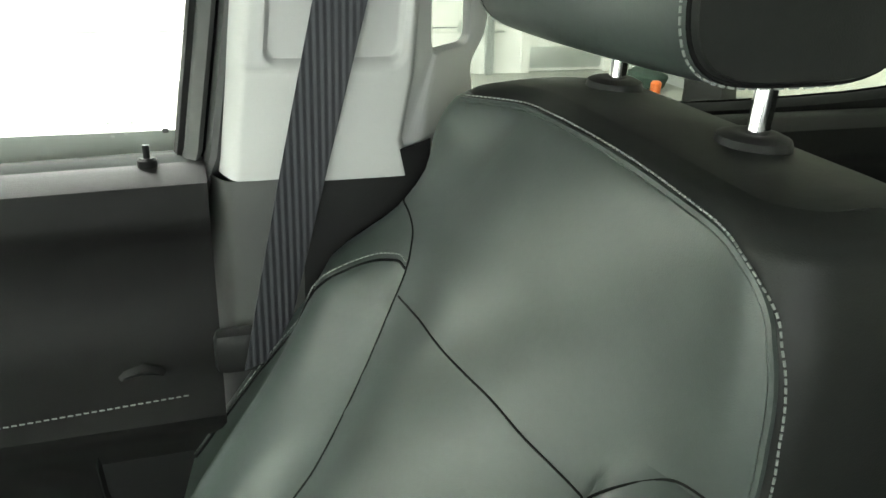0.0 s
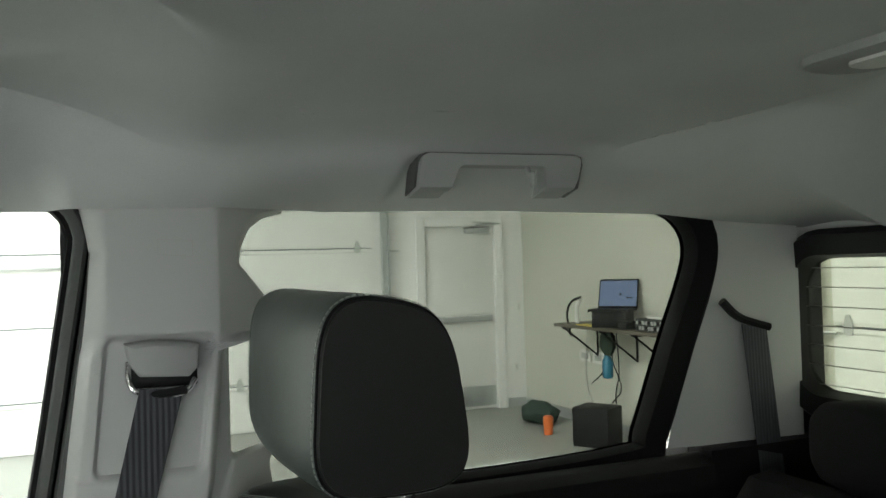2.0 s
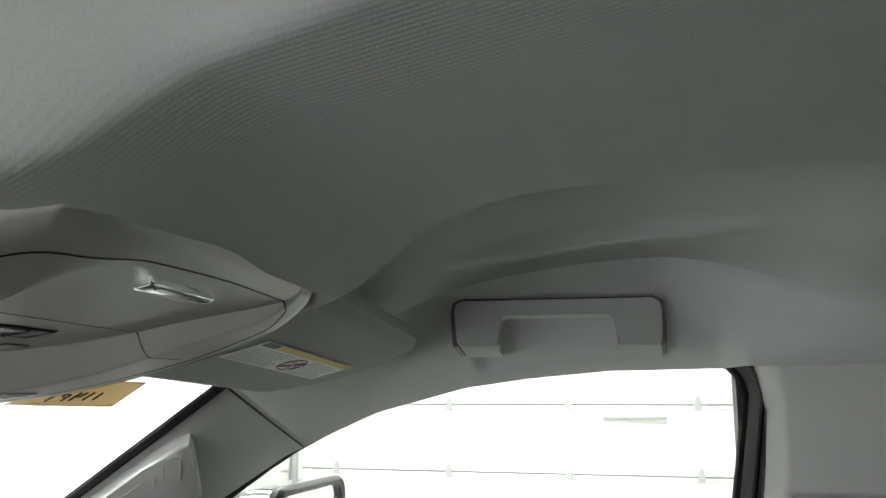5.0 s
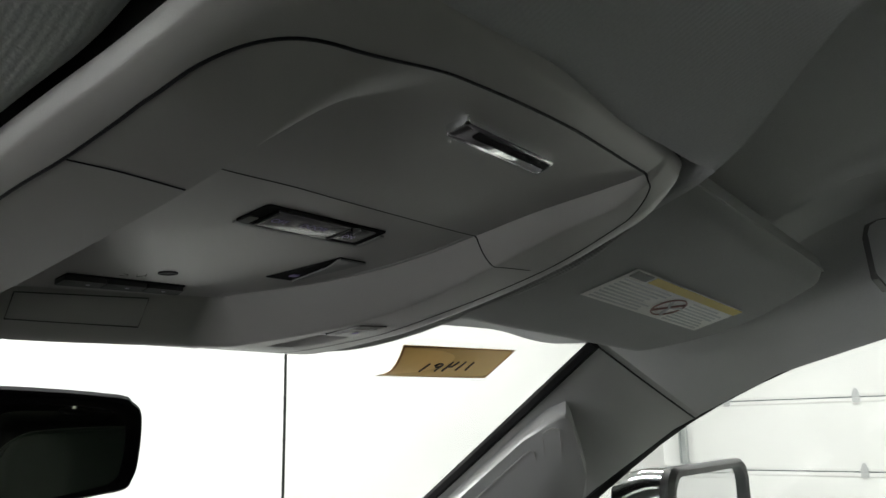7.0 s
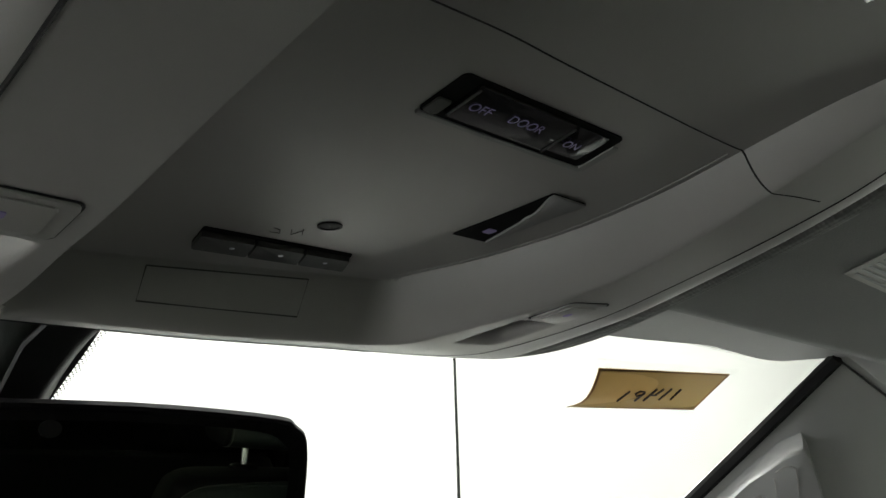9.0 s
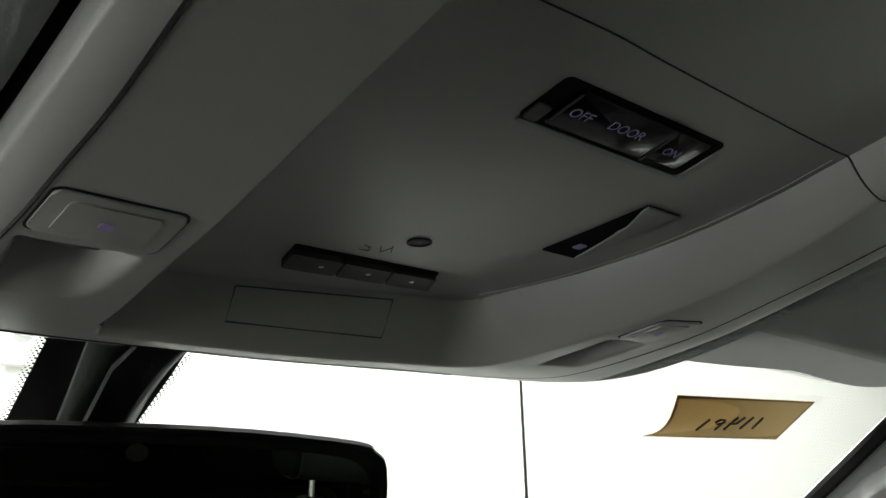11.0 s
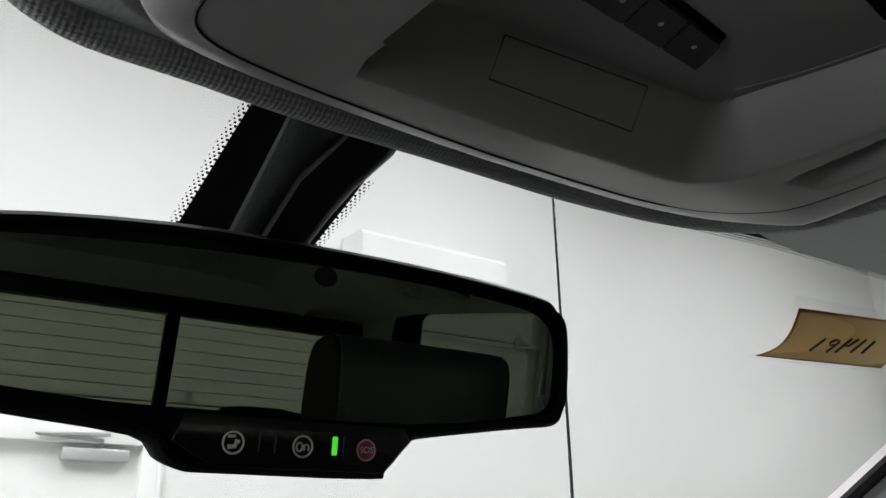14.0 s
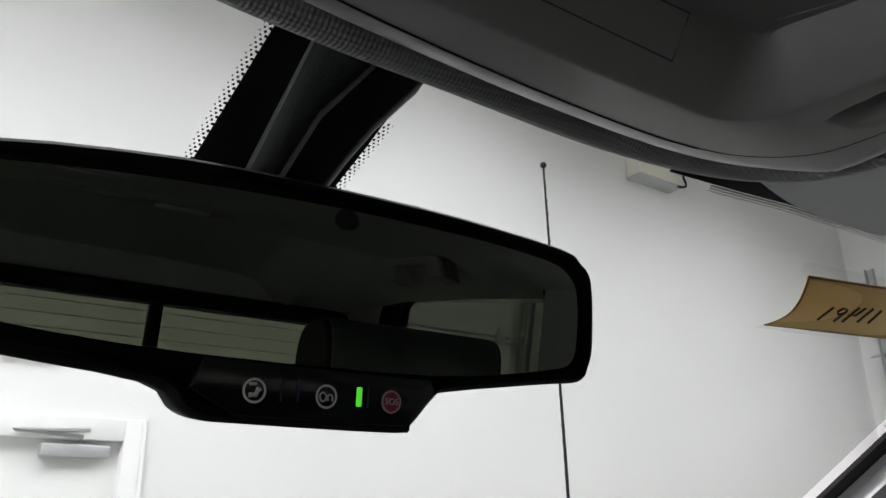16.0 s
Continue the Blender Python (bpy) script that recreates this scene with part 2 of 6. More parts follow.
def add_tube(bm, pts, r, seg=8, flat=1.0):
    pts = [Vector(p) for p in pts]
    rows = []
    side = None
    for k, p in enumerate(pts):
        d = (pts[min(k + 1, len(pts) - 1)] - pts[max(k - 1, 0)]).normalized()
        if side is None:
            side = d.cross(Vector((0, 0, 1)) if abs(d.z) < 0.9 else Vector((1, 0, 0))).normalized()
        side = (side - d * side.dot(d)).normalized()
        up = side.cross(d)
        rr = r[k] if isinstance(r, (list, tuple)) else r
        rows.append([bm.verts.new(p + side * math.cos(a) * rr + up * math.sin(a) * rr * flat) for a in (2 * math.pi * i / seg for i in range(seg))])
    for a, b in zip(rows, rows[1:]):
        for k in range(seg):
            bm.faces.new((a[k], a[(k + 1) % seg], b[(k + 1) % seg], b[k]))
    bm.faces.new(rows[0][::-1])
    bm.faces.new(rows[-1])


def smooth_line(pts, n=6):
    """Catmull-Rom through the points."""
    pts = [Vector(p) for p in pts]
    ext = [2 * pts[0] - pts[1]] + pts + [2 * pts[-1] - pts[-2]]
    out = []
    for k in range(1, len(ext) - 2):
        p0, p1, p2, p3 = ext[k - 1 : k + 3]
        for i in range(n):
            t = i / n
            out.append(0.5 * (2 * p1 + (p2 - p0) * t + (2 * p0 - 5 * p1 + 4 * p2 - p3) * t * t + (3 * p1 - p0 - 3 * p2 + p3) * t ** 3))
    return out + [pts[-1]]


def prism(outline, d0, d1, to3, bevel=0.0):
    """A 2D outline pushed from depth d0 to d1; to3(a, b, d) places it."""
    bm = bmesh.new()
    lo = [bm.verts.new(to3(a, b, d0)) for a, b in outline]
    hi = [bm.verts.new(to3(a, b, d1)) for a, b in outline]
    n = len(outline)
    f1 = bm.faces.new(lo[::-1])
    f2 = bm.faces.new(hi)
    for k in range(n):
        bm.faces.new((lo[k], lo[(k + 1) % n], hi[(k + 1) % n], hi[k]))
    if bevel:
        bmesh.ops.bevel(bm, geom=list(f2.edges), offset=bevel, segments=3, profile=0.5, affect="EDGES")
    return bm


def round_rect(w, h, r, n=5):
    out = []
    for cx, cy, a0 in ((w / 2 - r, h / 2 - r, 0), (-w / 2 + r, h / 2 - r, 90), (-w / 2 + r, -h / 2 + r, 180), (w / 2 - r, -h / 2 + r, 270)):
        for i in range(n + 1):
            a = radians(a0 + 90 * i / n)
            out.append((cx + r * math.cos(a), cy + r * math.sin(a)))
    return out


def text_mesh(body, size, m, depth=0.0):
    cu = bpy.data.curves.new("text", "FONT")
    cu.body, cu.size, cu.extrude = body, size, depth
    cu.align_x, cu.align_y = "CENTER", "CENTER"
    ob = bpy.data.objects.new("text", cu)
    me = ob.to_mesh()
    bm = bmesh.new()
    bm.from_mesh(me)
    ob.to_mesh_clear()
    bpy.data.objects.remove(ob)
    bpy.data.curves.remove(cu)
    bmesh.ops.transform(bm, matrix=m, verts=bm.verts)
    return bm


def step(a, b, v):
    t = min(1.0, max(0.0, (v - a) / (b - a)))
    return t * t * (3 - 2 * t)


def ramp(a, b, v):
    return min(1.0, max(0.0, (v - a) / (b - a)))


def lerp_table(table, v):
    """Piecewise linear look-up in rows (v, value)."""
    if v <= table[0][0]:
        return table[0][1]
    for (a, p), (b, q) in zip(table, table[1:]):
        if v <= b:
            return p + (q - p) * (v - a) / (b - a)
    return table[-1][1]

# ---- the bay: floor, walls, ceiling ----
EAST, NORTH, SOUTH, WEST = 8.3, 4.7, -4.2, -3.5
solo("floor", box(WEST - 0.3, EAST + 0.3, SOUTH - 0.3, NORTH + 0.3, -0.2, 0.0), FLOOR, "grey sealed concrete floor of the delivery bay", "floor", "structure")
solo("ceiling", box(WEST - 0.3, EAST + 0.3, SOUTH - 0.3, NORTH + 0.3, ROOM_Z, ROOM_Z + 0.2), CEILING, "mid-grey painted ceiling of the bay", "ceiling", "structure")


def walls(name, pieces, label, mat=None):
    bm = bmesh.new()
    for p in pieces:
        add_box(bm, *p)
    return solo(name, bm, mat or WALL, label, "wall", "structure", smooth=False)


GD0, GD1, GDZ = -2.42, 4.36, 3.7
walls("wall_east", [(EAST, EAST + 0.25, GD1, NORTH + 0.25, 0, ROOM_Z), (EAST, EAST + 0.25, GD0, GD1, GDZ, ROOM_Z), (EAST, EAST + 0.25, -2.98, GD0, 0, ROOM_Z),
                    (EAST, EAST + 0.25, -3.88, -2.98, 2.07, ROOM_Z), (EAST, EAST + 0.25, SOUTH - 0.25, -3.88, 0, ROOM_Z)], "white painted wall with a garage door and an exit door")
walls("wall_north", [(WEST, 0.125, NORTH, NORTH + 0.25, 0, ROOM_Z), (0.125, 1.088, NORTH, NORTH + 0.25, 2.0, ROOM_Z), (1.088, EAST, NORTH, NORTH + 0.25, 0, ROOM_Z)], "white painted wall in front of the truck")
walls("wall_south", [(WEST, -2.6, SOUTH - 0.25, SOUTH, 0, ROOM_Z), (-2.6, 3.9, SOUTH - 0.25, SOUTH, GDZ, ROOM_Z), (3.9, EAST, SOUTH - 0.25, SOUTH, 0, ROOM_Z)], "cream painted wall with a shelf and a garage door", CREAM)
# unseen opening, added because the side light calls for a low source here
WY0, WY1, WZ0, WZ1 = DAY[0] - DAY[2] / 2 - 0.1, DAY[0] + DAY[2] / 2 + 0.1, DAY[1] - DAY[3] / 2 - 0.1, DAY[1] + DAY[3] / 2 + 0.1
walls("wall_west", [(WEST - 0.25, WEST, SOUTH - 0.25, WY0, 0, ROOM_Z), (WEST - 0.25, WEST, WY1, NORTH + 0.25, 0, ROOM_Z), (WEST - 0.25, WEST, WY0, WY1, WZ1, ROOM_Z), (WEST - 0.25, WEST, WY0, WY1, 0, WZ0)], "white painted wall with an added wide glazed opening")
win = thing("window_1", "unseen wide glazed opening in a white frame, added for side light", "window", kind="structure")
for y0, y1, z0, z1 in ((WY0, WY0 + 0.08, WZ0, WZ1), (WY1 - 0.08, WY1, WZ0, WZ1), (WY0 + 0.08, WY1 - 0.08, WZ1 - 0.08, WZ1), (WY0 + 0.08, WY1 - 0.08, WZ0, WZ0 + 0.08), (DAY[0] - 0.04, DAY[0] + 0.04, WZ0 + 0.08, WZ1 - 0.08)):
    part("window_frame", box(WEST - 0.16, WEST - 0.06, y0, y1, z0, z1, 0.006), DOOR_WHITE, win)
for y0, y1 in ((WY0 + 0.08, DAY[0] - 0.04), (DAY[0] + 0.04, WY1 - 0.08)):
    part("pane", box(WEST - 0.115, WEST - 0.109, y0, y1, WZ0 + 0.08, WZ1 - 0.08), TAPE, win, "clear glass", smooth=False).visible_shadow = False


def baseboard(name, *b):
    return solo(name, box(*b), GREY_METAL, "low grey baseboard along the wall", "baseboard", "structure")


baseboard("baseboard", 3.95, EAST - 0.015, SOUTH, SOUTH + 0.015, 0, 0.1)
baseboard("baseboard", EAST - 0.015, EAST, SOUTH, -3.97, 0, 0.1)
baseboard("baseboard", 1.21, EAST, NORTH - 0.015, NORTH, 0, 0.1)

for lx, ly, power in FIXTURES:
    fx = thing("ceiling_light", "long white strip light hanging under the bay ceiling", "ceiling light", "strip lights of the bay")
    part("housing", box(lx - 0.2, lx + 0.2, ly - 1.22, ly + 1.22, ROOM_Z - 0.13, ROOM_Z, 0.01), GREY_METAL, fx)


def sectional_door(name, a0, a1, to3, label, tracks, swap):
    """A closed sectional door of five panels between a0 and a1; to3(a, d, z): along, towards the room, up."""
    th = thing(name, label, "garage door")
    cuts = [0.0, 0.47, 1.145, 1.82, 2.495, 3.17, GDZ]
    for z0, z1 in zip(cuts, cuts[1:]):
        prof = [(z0 + 0.006, 0.0), (z0 + 0.006, 0.012), (z0 + 0.03, 0.018), (z1 - 0.05, 0.018), (z1 - 0.035, 0.026), (z1 - 0.006, 0.026), (z1 - 0.006, 0.0)]
        rings = [[to3(a, d, z) for z, d in prof] for a in (a0, a1)]
        p = part("panel", loft(rings), DOOR_WHITE, th, smooth=False)
    lines = (a1 - a0) / 1.24
    n = int(lines)
    first = a0 + 0.17
    for zc in cuts[1:-1]:
        for k in range(n + 1):
            a = first + k * 1.24
            bm = bmesh.new()
            corners = [to3(a - 0.035, 0.027, zc - 0.05), to3(a + 0.035, 0.027, zc - 0.05), to3(a + 0.035, 0.027, zc + 0.02), to3(a + 0.012, 0.027, zc + 0.08), to3(a - 0.012, 0.027, zc + 0.08), to3(a - 0.035, 0.027, zc + 0.02)]
            inner = [Vector(c) * 1 for c in corners]
            off = Vector(to3(0, 0.009, 0)) - Vector(to3(0, 0, 0))
            part("hinge", loft([corners, [c + off for c in inner]]), GREY_METAL, th, smooth=False)
    for a in tracks:
        prof = [(-0.04, 0.05), (0.04, 0.05), (0.04, 0.11), (0.03, 0.11), (0.03, 0.06), (-0.03, 0.06), (-0.03, 0.11), (-0.04, 0.11)]
        part("track", loft([[to3(a + s, d, z) for s, d in prof] for z in (0.0, GDZ + 0.3)]), STEEL, th, "galvanised steel roller track", smooth=False)
    for zc in cuts[1:-1]:
        for a, s in ((tracks[0], 1), (tracks[1], -1)):
            part("roller_bracket", tube([to3(a, 0.08, zc - 0.04), to3(a + s * 0.16, 0.05, zc - 0.04)], 0.012, 6), STEEL, th)
    return th


side_door = sectional_door("garage_door", GD0, GD1, lambda a, d, z: Vector((EAST - d + 0.0, a, z)), "white sectional garage door, closed, with horizontal panels and hinges", (GD1 + 0.07, GD0 - 0.12), False)
part("lift_handle", box(EAST - 0.06, EAST - 0.026, 0.53, 1.14, 1.683, 1.708, 0.005), GREY_METAL, side_door)
rear_door = sectional_door("garage_door", -2.6, 3.9, lambda a, d, z: Vector((a, SOUTH + d, z)), "white sectional garage door, closed, behind the truck", (-2.7, 4.0), True)


def man_door(name, to3, width, top, label, hinge_side):
    """A white door in its frame; to3(a, d, z) with a from 0 to width."""
    th = thing(name, label, "door", kind="structure")

    def slab(a0, a1, d0, d1, z0, z1, bevel=0.004):
        p, q = to3(a0, d0, z0), to3(a1, d1, z1)
        return box(min(p[0], q[0]), max(p[0], q[0]), min(p[1], q[1]), max(p[1], q[1]), z0, z1, bevel)

    part("leaf", slab(0.01, width - 0.01, -0.08, -0.035, 0.01, top - 0.01), DOOR_WHITE, th)
    fw = 0.07
    for a0, a1, z0, z1 in ((-fw, 0.03, 0, top + fw), (width - 0.03, width + fw, 0, top + fw), (0.03, width - 0.03, top - 0.03, top + fw)):
        part("frame", slab(a0, a1, -0.10, 0.02, z0, z1, 0.006), WALL, th)
        bm = slab(a0 if a0 < 0.02 else (a1 - 0.02 if a1 > width else a0), (a0 + 0.02) if a0 < 0.02 else a1, 0.02, 0.028, z0 if a0 > 0.02 and a1 < width else z0, z1)
        part("casing_edge", bm, WALL, th)
    # closer: body on the leaf and an arm to the frame
    c0 = 0.60 * width if hinge_side > 0 else 0.1 * width
    part("closer_body", slab(c0, c0 + 0.3, -0.035, 0.025, top - 0.11, top - 0.05, 0.012), GREY_METAL, th, "grey door closer")
    part("closer_arm", tube([to3(c0 + 0.17, 0.0, top - 0.045), to3(c0 + 0.17, 0.03, top - 0.02), to3(c0 - 0.12, 0.05, top - 0.005), to3(c0 + 0.2, 0.025, top + 0.012)], 0.011, 6), GREY_METAL, th)
    part("push_bar", slab(0.08, width - 0.08, -0.035, 0.035, 0.98, 1.05, 0.012), GREY_METAL, th)
    part("kick_plate", slab(0.04, width - 0.04, -0.035, -0.03, 0.04, 0.26, 0.001), STEEL, th)
    return th


man_door("door_1", lambda a, d, z: (EAST - d, -3.88 + a, z), 0.90, 2.07, "white exit door with a grey closer and push bar, closed", -1)
man_door("door_2", lambda a, d, z: (0.125 + a, NORTH - d, z), 0.963, 2.0, "white door with a grey closer, closed, in a white frame", 1)


def exit_sign(m, label):
    th = thing("exit_sign", label, "exit sign")
    th.matrix_world = m
    part("case", box(-0.14, 0.14, -0.05, 0.0, -0.09, 0.09, 0.008), LABEL, th)
    part("lettering", text_mesh("EXIT", 0.15, pose(0, -0.051, 0, 90, 0, 0) @ Matrix.Diagonal((0.82, 1, 1, 1)), 0.001), RED, th, "red lettering", smooth=False)
    return th


exit_sign(pose(0.62, NORTH, 2.415), "white exit sign with red letters over the door")
exit_sign(pose(EAST, -3.52, 2.50, 0, 0, -90), "white exit sign with red letters over the exit door")
em = thing("emergency_light", "small white twin-head emergency light on the wall", "emergency light")
part("case", box(0.31, 0.45, NORTH - 0.05, NORTH, 2.34, 2.42, 0.01), LABEL, em)
part("lamp_head", loft([[(0.38 + r * math.cos(a), NORTH - 0.06 - d, 2.47 + r * math.sin(a)) for a in (2 * math.pi * i / 12 for i in range(12))] for d, r in ((0, 0.02), (0.03, 0.04), (0.05, 0.042))]), GREY_METAL, em)

ac = thing("air_conditioner", "white wall-mounted split air conditioner", "air conditioner")
prof = [(0.0, 2.93), (0.06, 2.905), (0.15, 2.93), (0.22, 3.0), (0.235, 3.07), (0.235, 3.20), (0.21, 3.23), (0.0, 3.23)]
part("body", loft([[(x, NORTH - d, z) for d, z in prof] for x in (2.10, 3.16)]), APPLIANCE, ac, smooth=False)
part("louvre", box(2.16, 3.10, -0.004, 0.004, -0.045, 0.045, 0.002, 2, pose(0, NORTH - 0.182, 2.957, -42)), APPLIANCE, ac)
part("slot", box(2.15, 3.11, NORTH - 0.238, NORTH - 0.233, 3.068, 3.072), LABEL, ac)
hb = thing("wall_cabinet", "cream metal box high on the wall with a dark cable", "box")
part("body", box(4.91, 5.44, NORTH - 0.14, NORTH, 4.29, 4.75, 0.015), material("cream_paint", (0.74, 0.71, 0.62), 0.5, vary=0.03), hb)
part("bottom_edge", box(4.905, 5.45, NORTH - 0.15, NORTH, 4.27, 4.29, 0.006), GREY_METAL, hb)
part("cable", tube(smooth_line([(5.38, NORTH - 0.14, 4.275), (5.46, NORTH - 0.16, 4.28), (5.51, NORTH - 0.14, 4.33), (5.54, NORTH - 0.10, 4.42)]), 0.010, 6), BLACK, hb)

# ---- the work shelf ----
SH = 1.03
shelf = thing("wall_shelf", "dark wooden wall shelf on black steel brackets", "shelf")
part("board", box(4.3, 6.88, SOUTH + 0.005, SOUTH + 0.42, SH - 0.03, SH, 0.004), material("shelf_board", (0.10, 0.085, 0.065), 0.5, grain=30, vary=0.25), shelf)
for bx in (6.75, 6.1, 5.62, 5.1, 4.6):
    br = part("bracket", tube([(bx, SOUTH + 0.015, SH - 0.03), (bx, SOUTH + 0.015, SH - 0.33)], 0.012, 4), BLACK, shelf)
    part("brace", tube([(bx, SOUTH + 0.38, SH - 0.04), (bx, SOUTH + 0.02, SH - 0.32)], 0.009, 4), BLACK, br)
    part("arm", tube([(bx, SOUTH + 0.01, SH - 0.042), (bx, SOUTH + 0.40, SH - 0.042)], 0.01, 4), BLACK, br)
lap = thing("laptop", "open black laptop with a blue desktop on the screen", "laptop")
lap.matrix_world = pose(6.12, SOUTH + 0.20, SH + 0.08, 0, 0, 35)
part("base", box(-0.185, 0.185, -0.02, 0.22, 0.06, 0.082, 0.004), BLACK, lap)
part("stand", box(-0.16, 0.16, 0.0, 0.2, -0.08, 0.06, 0.01), BLACK, lap)
lid = part("lid", box(-0.185, 0.185, -0.006, 0.006, 0, 0.26, 0.004, 2, pose(0, -0.02, 0.082, 14)), BLACK, lap)
part("screen", box(-0.172, 0.172, 0.0065, 0.0085, 0.014, 0.245, 0.0, 1, pose(0, -0.02, 0.082, 14)), SCREEN, lid, "lit blue screen", smooth=False)
for k, (sx, sz, w) in enumerate(((-0.02, 0.12, 0.02), (-0.09, 0.09, 0.02), (-0.12, 0.09, 0.02))):
    part("icon", box(sx - w / 2, sx + w / 2, 0.009, 0.0095, sz - 0.008, sz + 0.008, 0, 1, pose(0, -0.02, 0.082, 14)), BLACK, lid, smooth=False)
rack = thing("network_switch", "black and silver rack device with rows of sockets", "network device")
part("case", box(5.2, 5.62, SOUTH + 0.06, SOUTH + 0.36, SH, SH + 0.10, 0.005), CHARCOAL, rack)
for r in range(2):
    for k in range(10):
        part("socket", box(5.215 + k * 0.04, 5.24 + k * 0.04, SOUTH + 0.355, SOUTH + 0.366, SH + 0.012 + r * 0.043, SH + 0.042 + r * 0.043, 0.003), GREY_METAL if (k + r) % 3 else BLACK, rack)
pb = thing("paper_pad", "yellow paper note lying on the shelf", "paper")
part("sheets", box(6.2, 6.48, SOUTH + 0.3, SOUTH + 0.41, SH, SH + 0.012, 0.002), LABEL_YELLOW, pb)
solo("small_box", box(5.72, 5.86, SOUTH + 0.28, SOUTH + 0.38, SH, SH + 0.07, 0.01), BLACK, "small black box on the shelf", "box")
solo("paper_stack", box(5.34, 5.54, SOUTH + 0.1, SOUTH + 0.3, SH + 0.10, SH + 0.118, 0.004), LABEL, "stack of white papers on the device", "paper")
st = thing("headset_stand", "white headset stand with a black hook", "stand")
part("post", tube(smooth_line([(6.72, SOUTH + 0.25, SH), (6.72, SOUTH + 0.25, SH + 0.15), (6.66, SOUTH + 0.25, SH + 0.22)]), 0.02, 8), LABEL, st)
part("hook", tube(smooth_line([(6.8, SOUTH + 0.28, SH - 0.13), (6.82, SOUTH + 0.3, SH + 0.08), (6.74, SOUTH + 0.3, SH + 0.2), (6.6, SOUTH + 0.28, SH + 0.25)]), 0.012, 6), BLACK, st)
bag = thing("hanging_bottle", "blue spray bottle hung with a dark cloth under the shelf", "bottle")
part("cloth", loft([[(6.28 + r * math.cos(a) * (1 + 0.2 * math.sin(3 * a)), SOUTH + 0.2 + 0.6 * r * math.sin(a), z) for a in (2 * math.pi * i / 14 for i in range(14))] for z, r in ((SH - 0.03, 0.03), (SH - 0.1, 0.09), (SH - 0.2, 0.1), (SH - 0.27, 0.05))]), material("dark_cloth", (0.03, 0.045, 0.03), 0.9), bag)
part("bottle", loft([[(6.3 + r * math.cos(a), SOUTH + 0.2 + r * math.sin(a), z) for a in (2 * math.pi * i / 14 for i in range(14))] for z, r in ((SH - 0.26, 0.02), (SH - 0.3, 0.035), (SH - 0.33, 0.05), (SH - 0.47, 0.05), (SH - 0.48, 0.04))]), material("blue_plastic", (0.03, 0.16, 0.25), 0.3), bag)
for k, pts in enumerate([[(6.86, SOUTH + 0.05, SH), (6.95, SOUTH + 0.03, 0.6), (6.9, SOUTH + 0.03, 0.3), (6.7, SOUTH + 0.05, 0.2)], [(6.35, SOUTH + 0.1, SH - 0.02), (6.45, SOUTH + 0.05, 0.7), (6.3, SOUTH + 0.06, 0.45), (6.4, SOUTH + 0.1, 0.3)],
                         [(6.3, SOUTH + 0.1, SH - 0.02), (6.33, SOUTH + 0.06, 0.6), (6.36, SOUTH + 0.08, 0.4), (6.3, SOUTH + 0.12, 0.2)], [(6.5, SOUTH + 0.05, SH - 0.02), (6.62, SOUTH + 0.03, 0.6), (6.85, SOUTH + 0.03, 0.42)]]):
    solo("cable", tube(smooth_line(pts), 0.006, 6), GREY_METAL if k == 0 else BLACK, "thin cable hanging from the shelf down the wall", "cable", group="cables under the shelf")
solo("speaker_box", box(-0.17, 0.17, -0.15, 0.15, 0, 0.34, 0.01, 2, pose(6.15, -3.78, 0, 0, 0, 32)), BLACK, "black box-shaped cabinet standing on the floor", "box")
bagm = bmesh.new()
bmesh.ops.create_icosphere(bagm, subdivisions=3, radius=1)
for v in bagm.verts:
    k = 1 + 0.25 * noise.noise(v.co * 1.7)
    v.co = Vector((v.co.x * 0.26 * k, v.co.y * 0.16 * k, max(0, 0.09 + v.co.z * 0.12 * k)))
bmesh.ops.translate(bagm, vec=(7.35, -3.85, 0), verts=bagm.verts)
solo("bag", bagm, material("green_bag", (0.03, 0.05, 0.04), 0.9), "dark green bag lying on the floor by the wall", "bag")
solo("orange_cup", loft([[(6.75 + r * math.cos(a), -3.62 + r * math.sin(a), z) for a in (2 * math.pi * i / 12 for i in range(12))] for z, r in ((0, 0.04), (0.16, 0.05), (0.18, 0.03))]), material("orange_plastic", (0.7, 0.16, 0.04), 0.4), "small orange container on the floor", "container")
for x, y, z, w, h in ((EAST - 0.006, -4.13, 1.12, 0.07, 0.11), (EAST - 0.006, -4.08, 0.45, 0.07, 0.11)):
    sw = thing("light_switch", "small white switch plate on the wall", "switch")
    part("plate", box(x, EAST, y - w / 2, y + w / 2, z - h / 2, z + h / 2, 0.002), LABEL, sw)
    part("rocker", box(x - 0.006, x, y - 0.012, y + 0.012, z - 0.03, z + 0.03, 0.002), GREY_METAL, sw)
for x in (6.75, 7.0):
    so = thing("wall_socket", "white wall socket under the shelf", "socket", "sockets under the shelf")
    part("plate", box(x - 0.1, x + 0.1, SOUTH, SOUTH + 0.012, 0.62, 0.74, 0.003), LABEL, so)
    part("cover", box(x - 0.06, x + 0.06, SOUTH + 0.012, SOUTH + 0.02, 0.65, 0.71, 0.003), GREY_METAL, so)

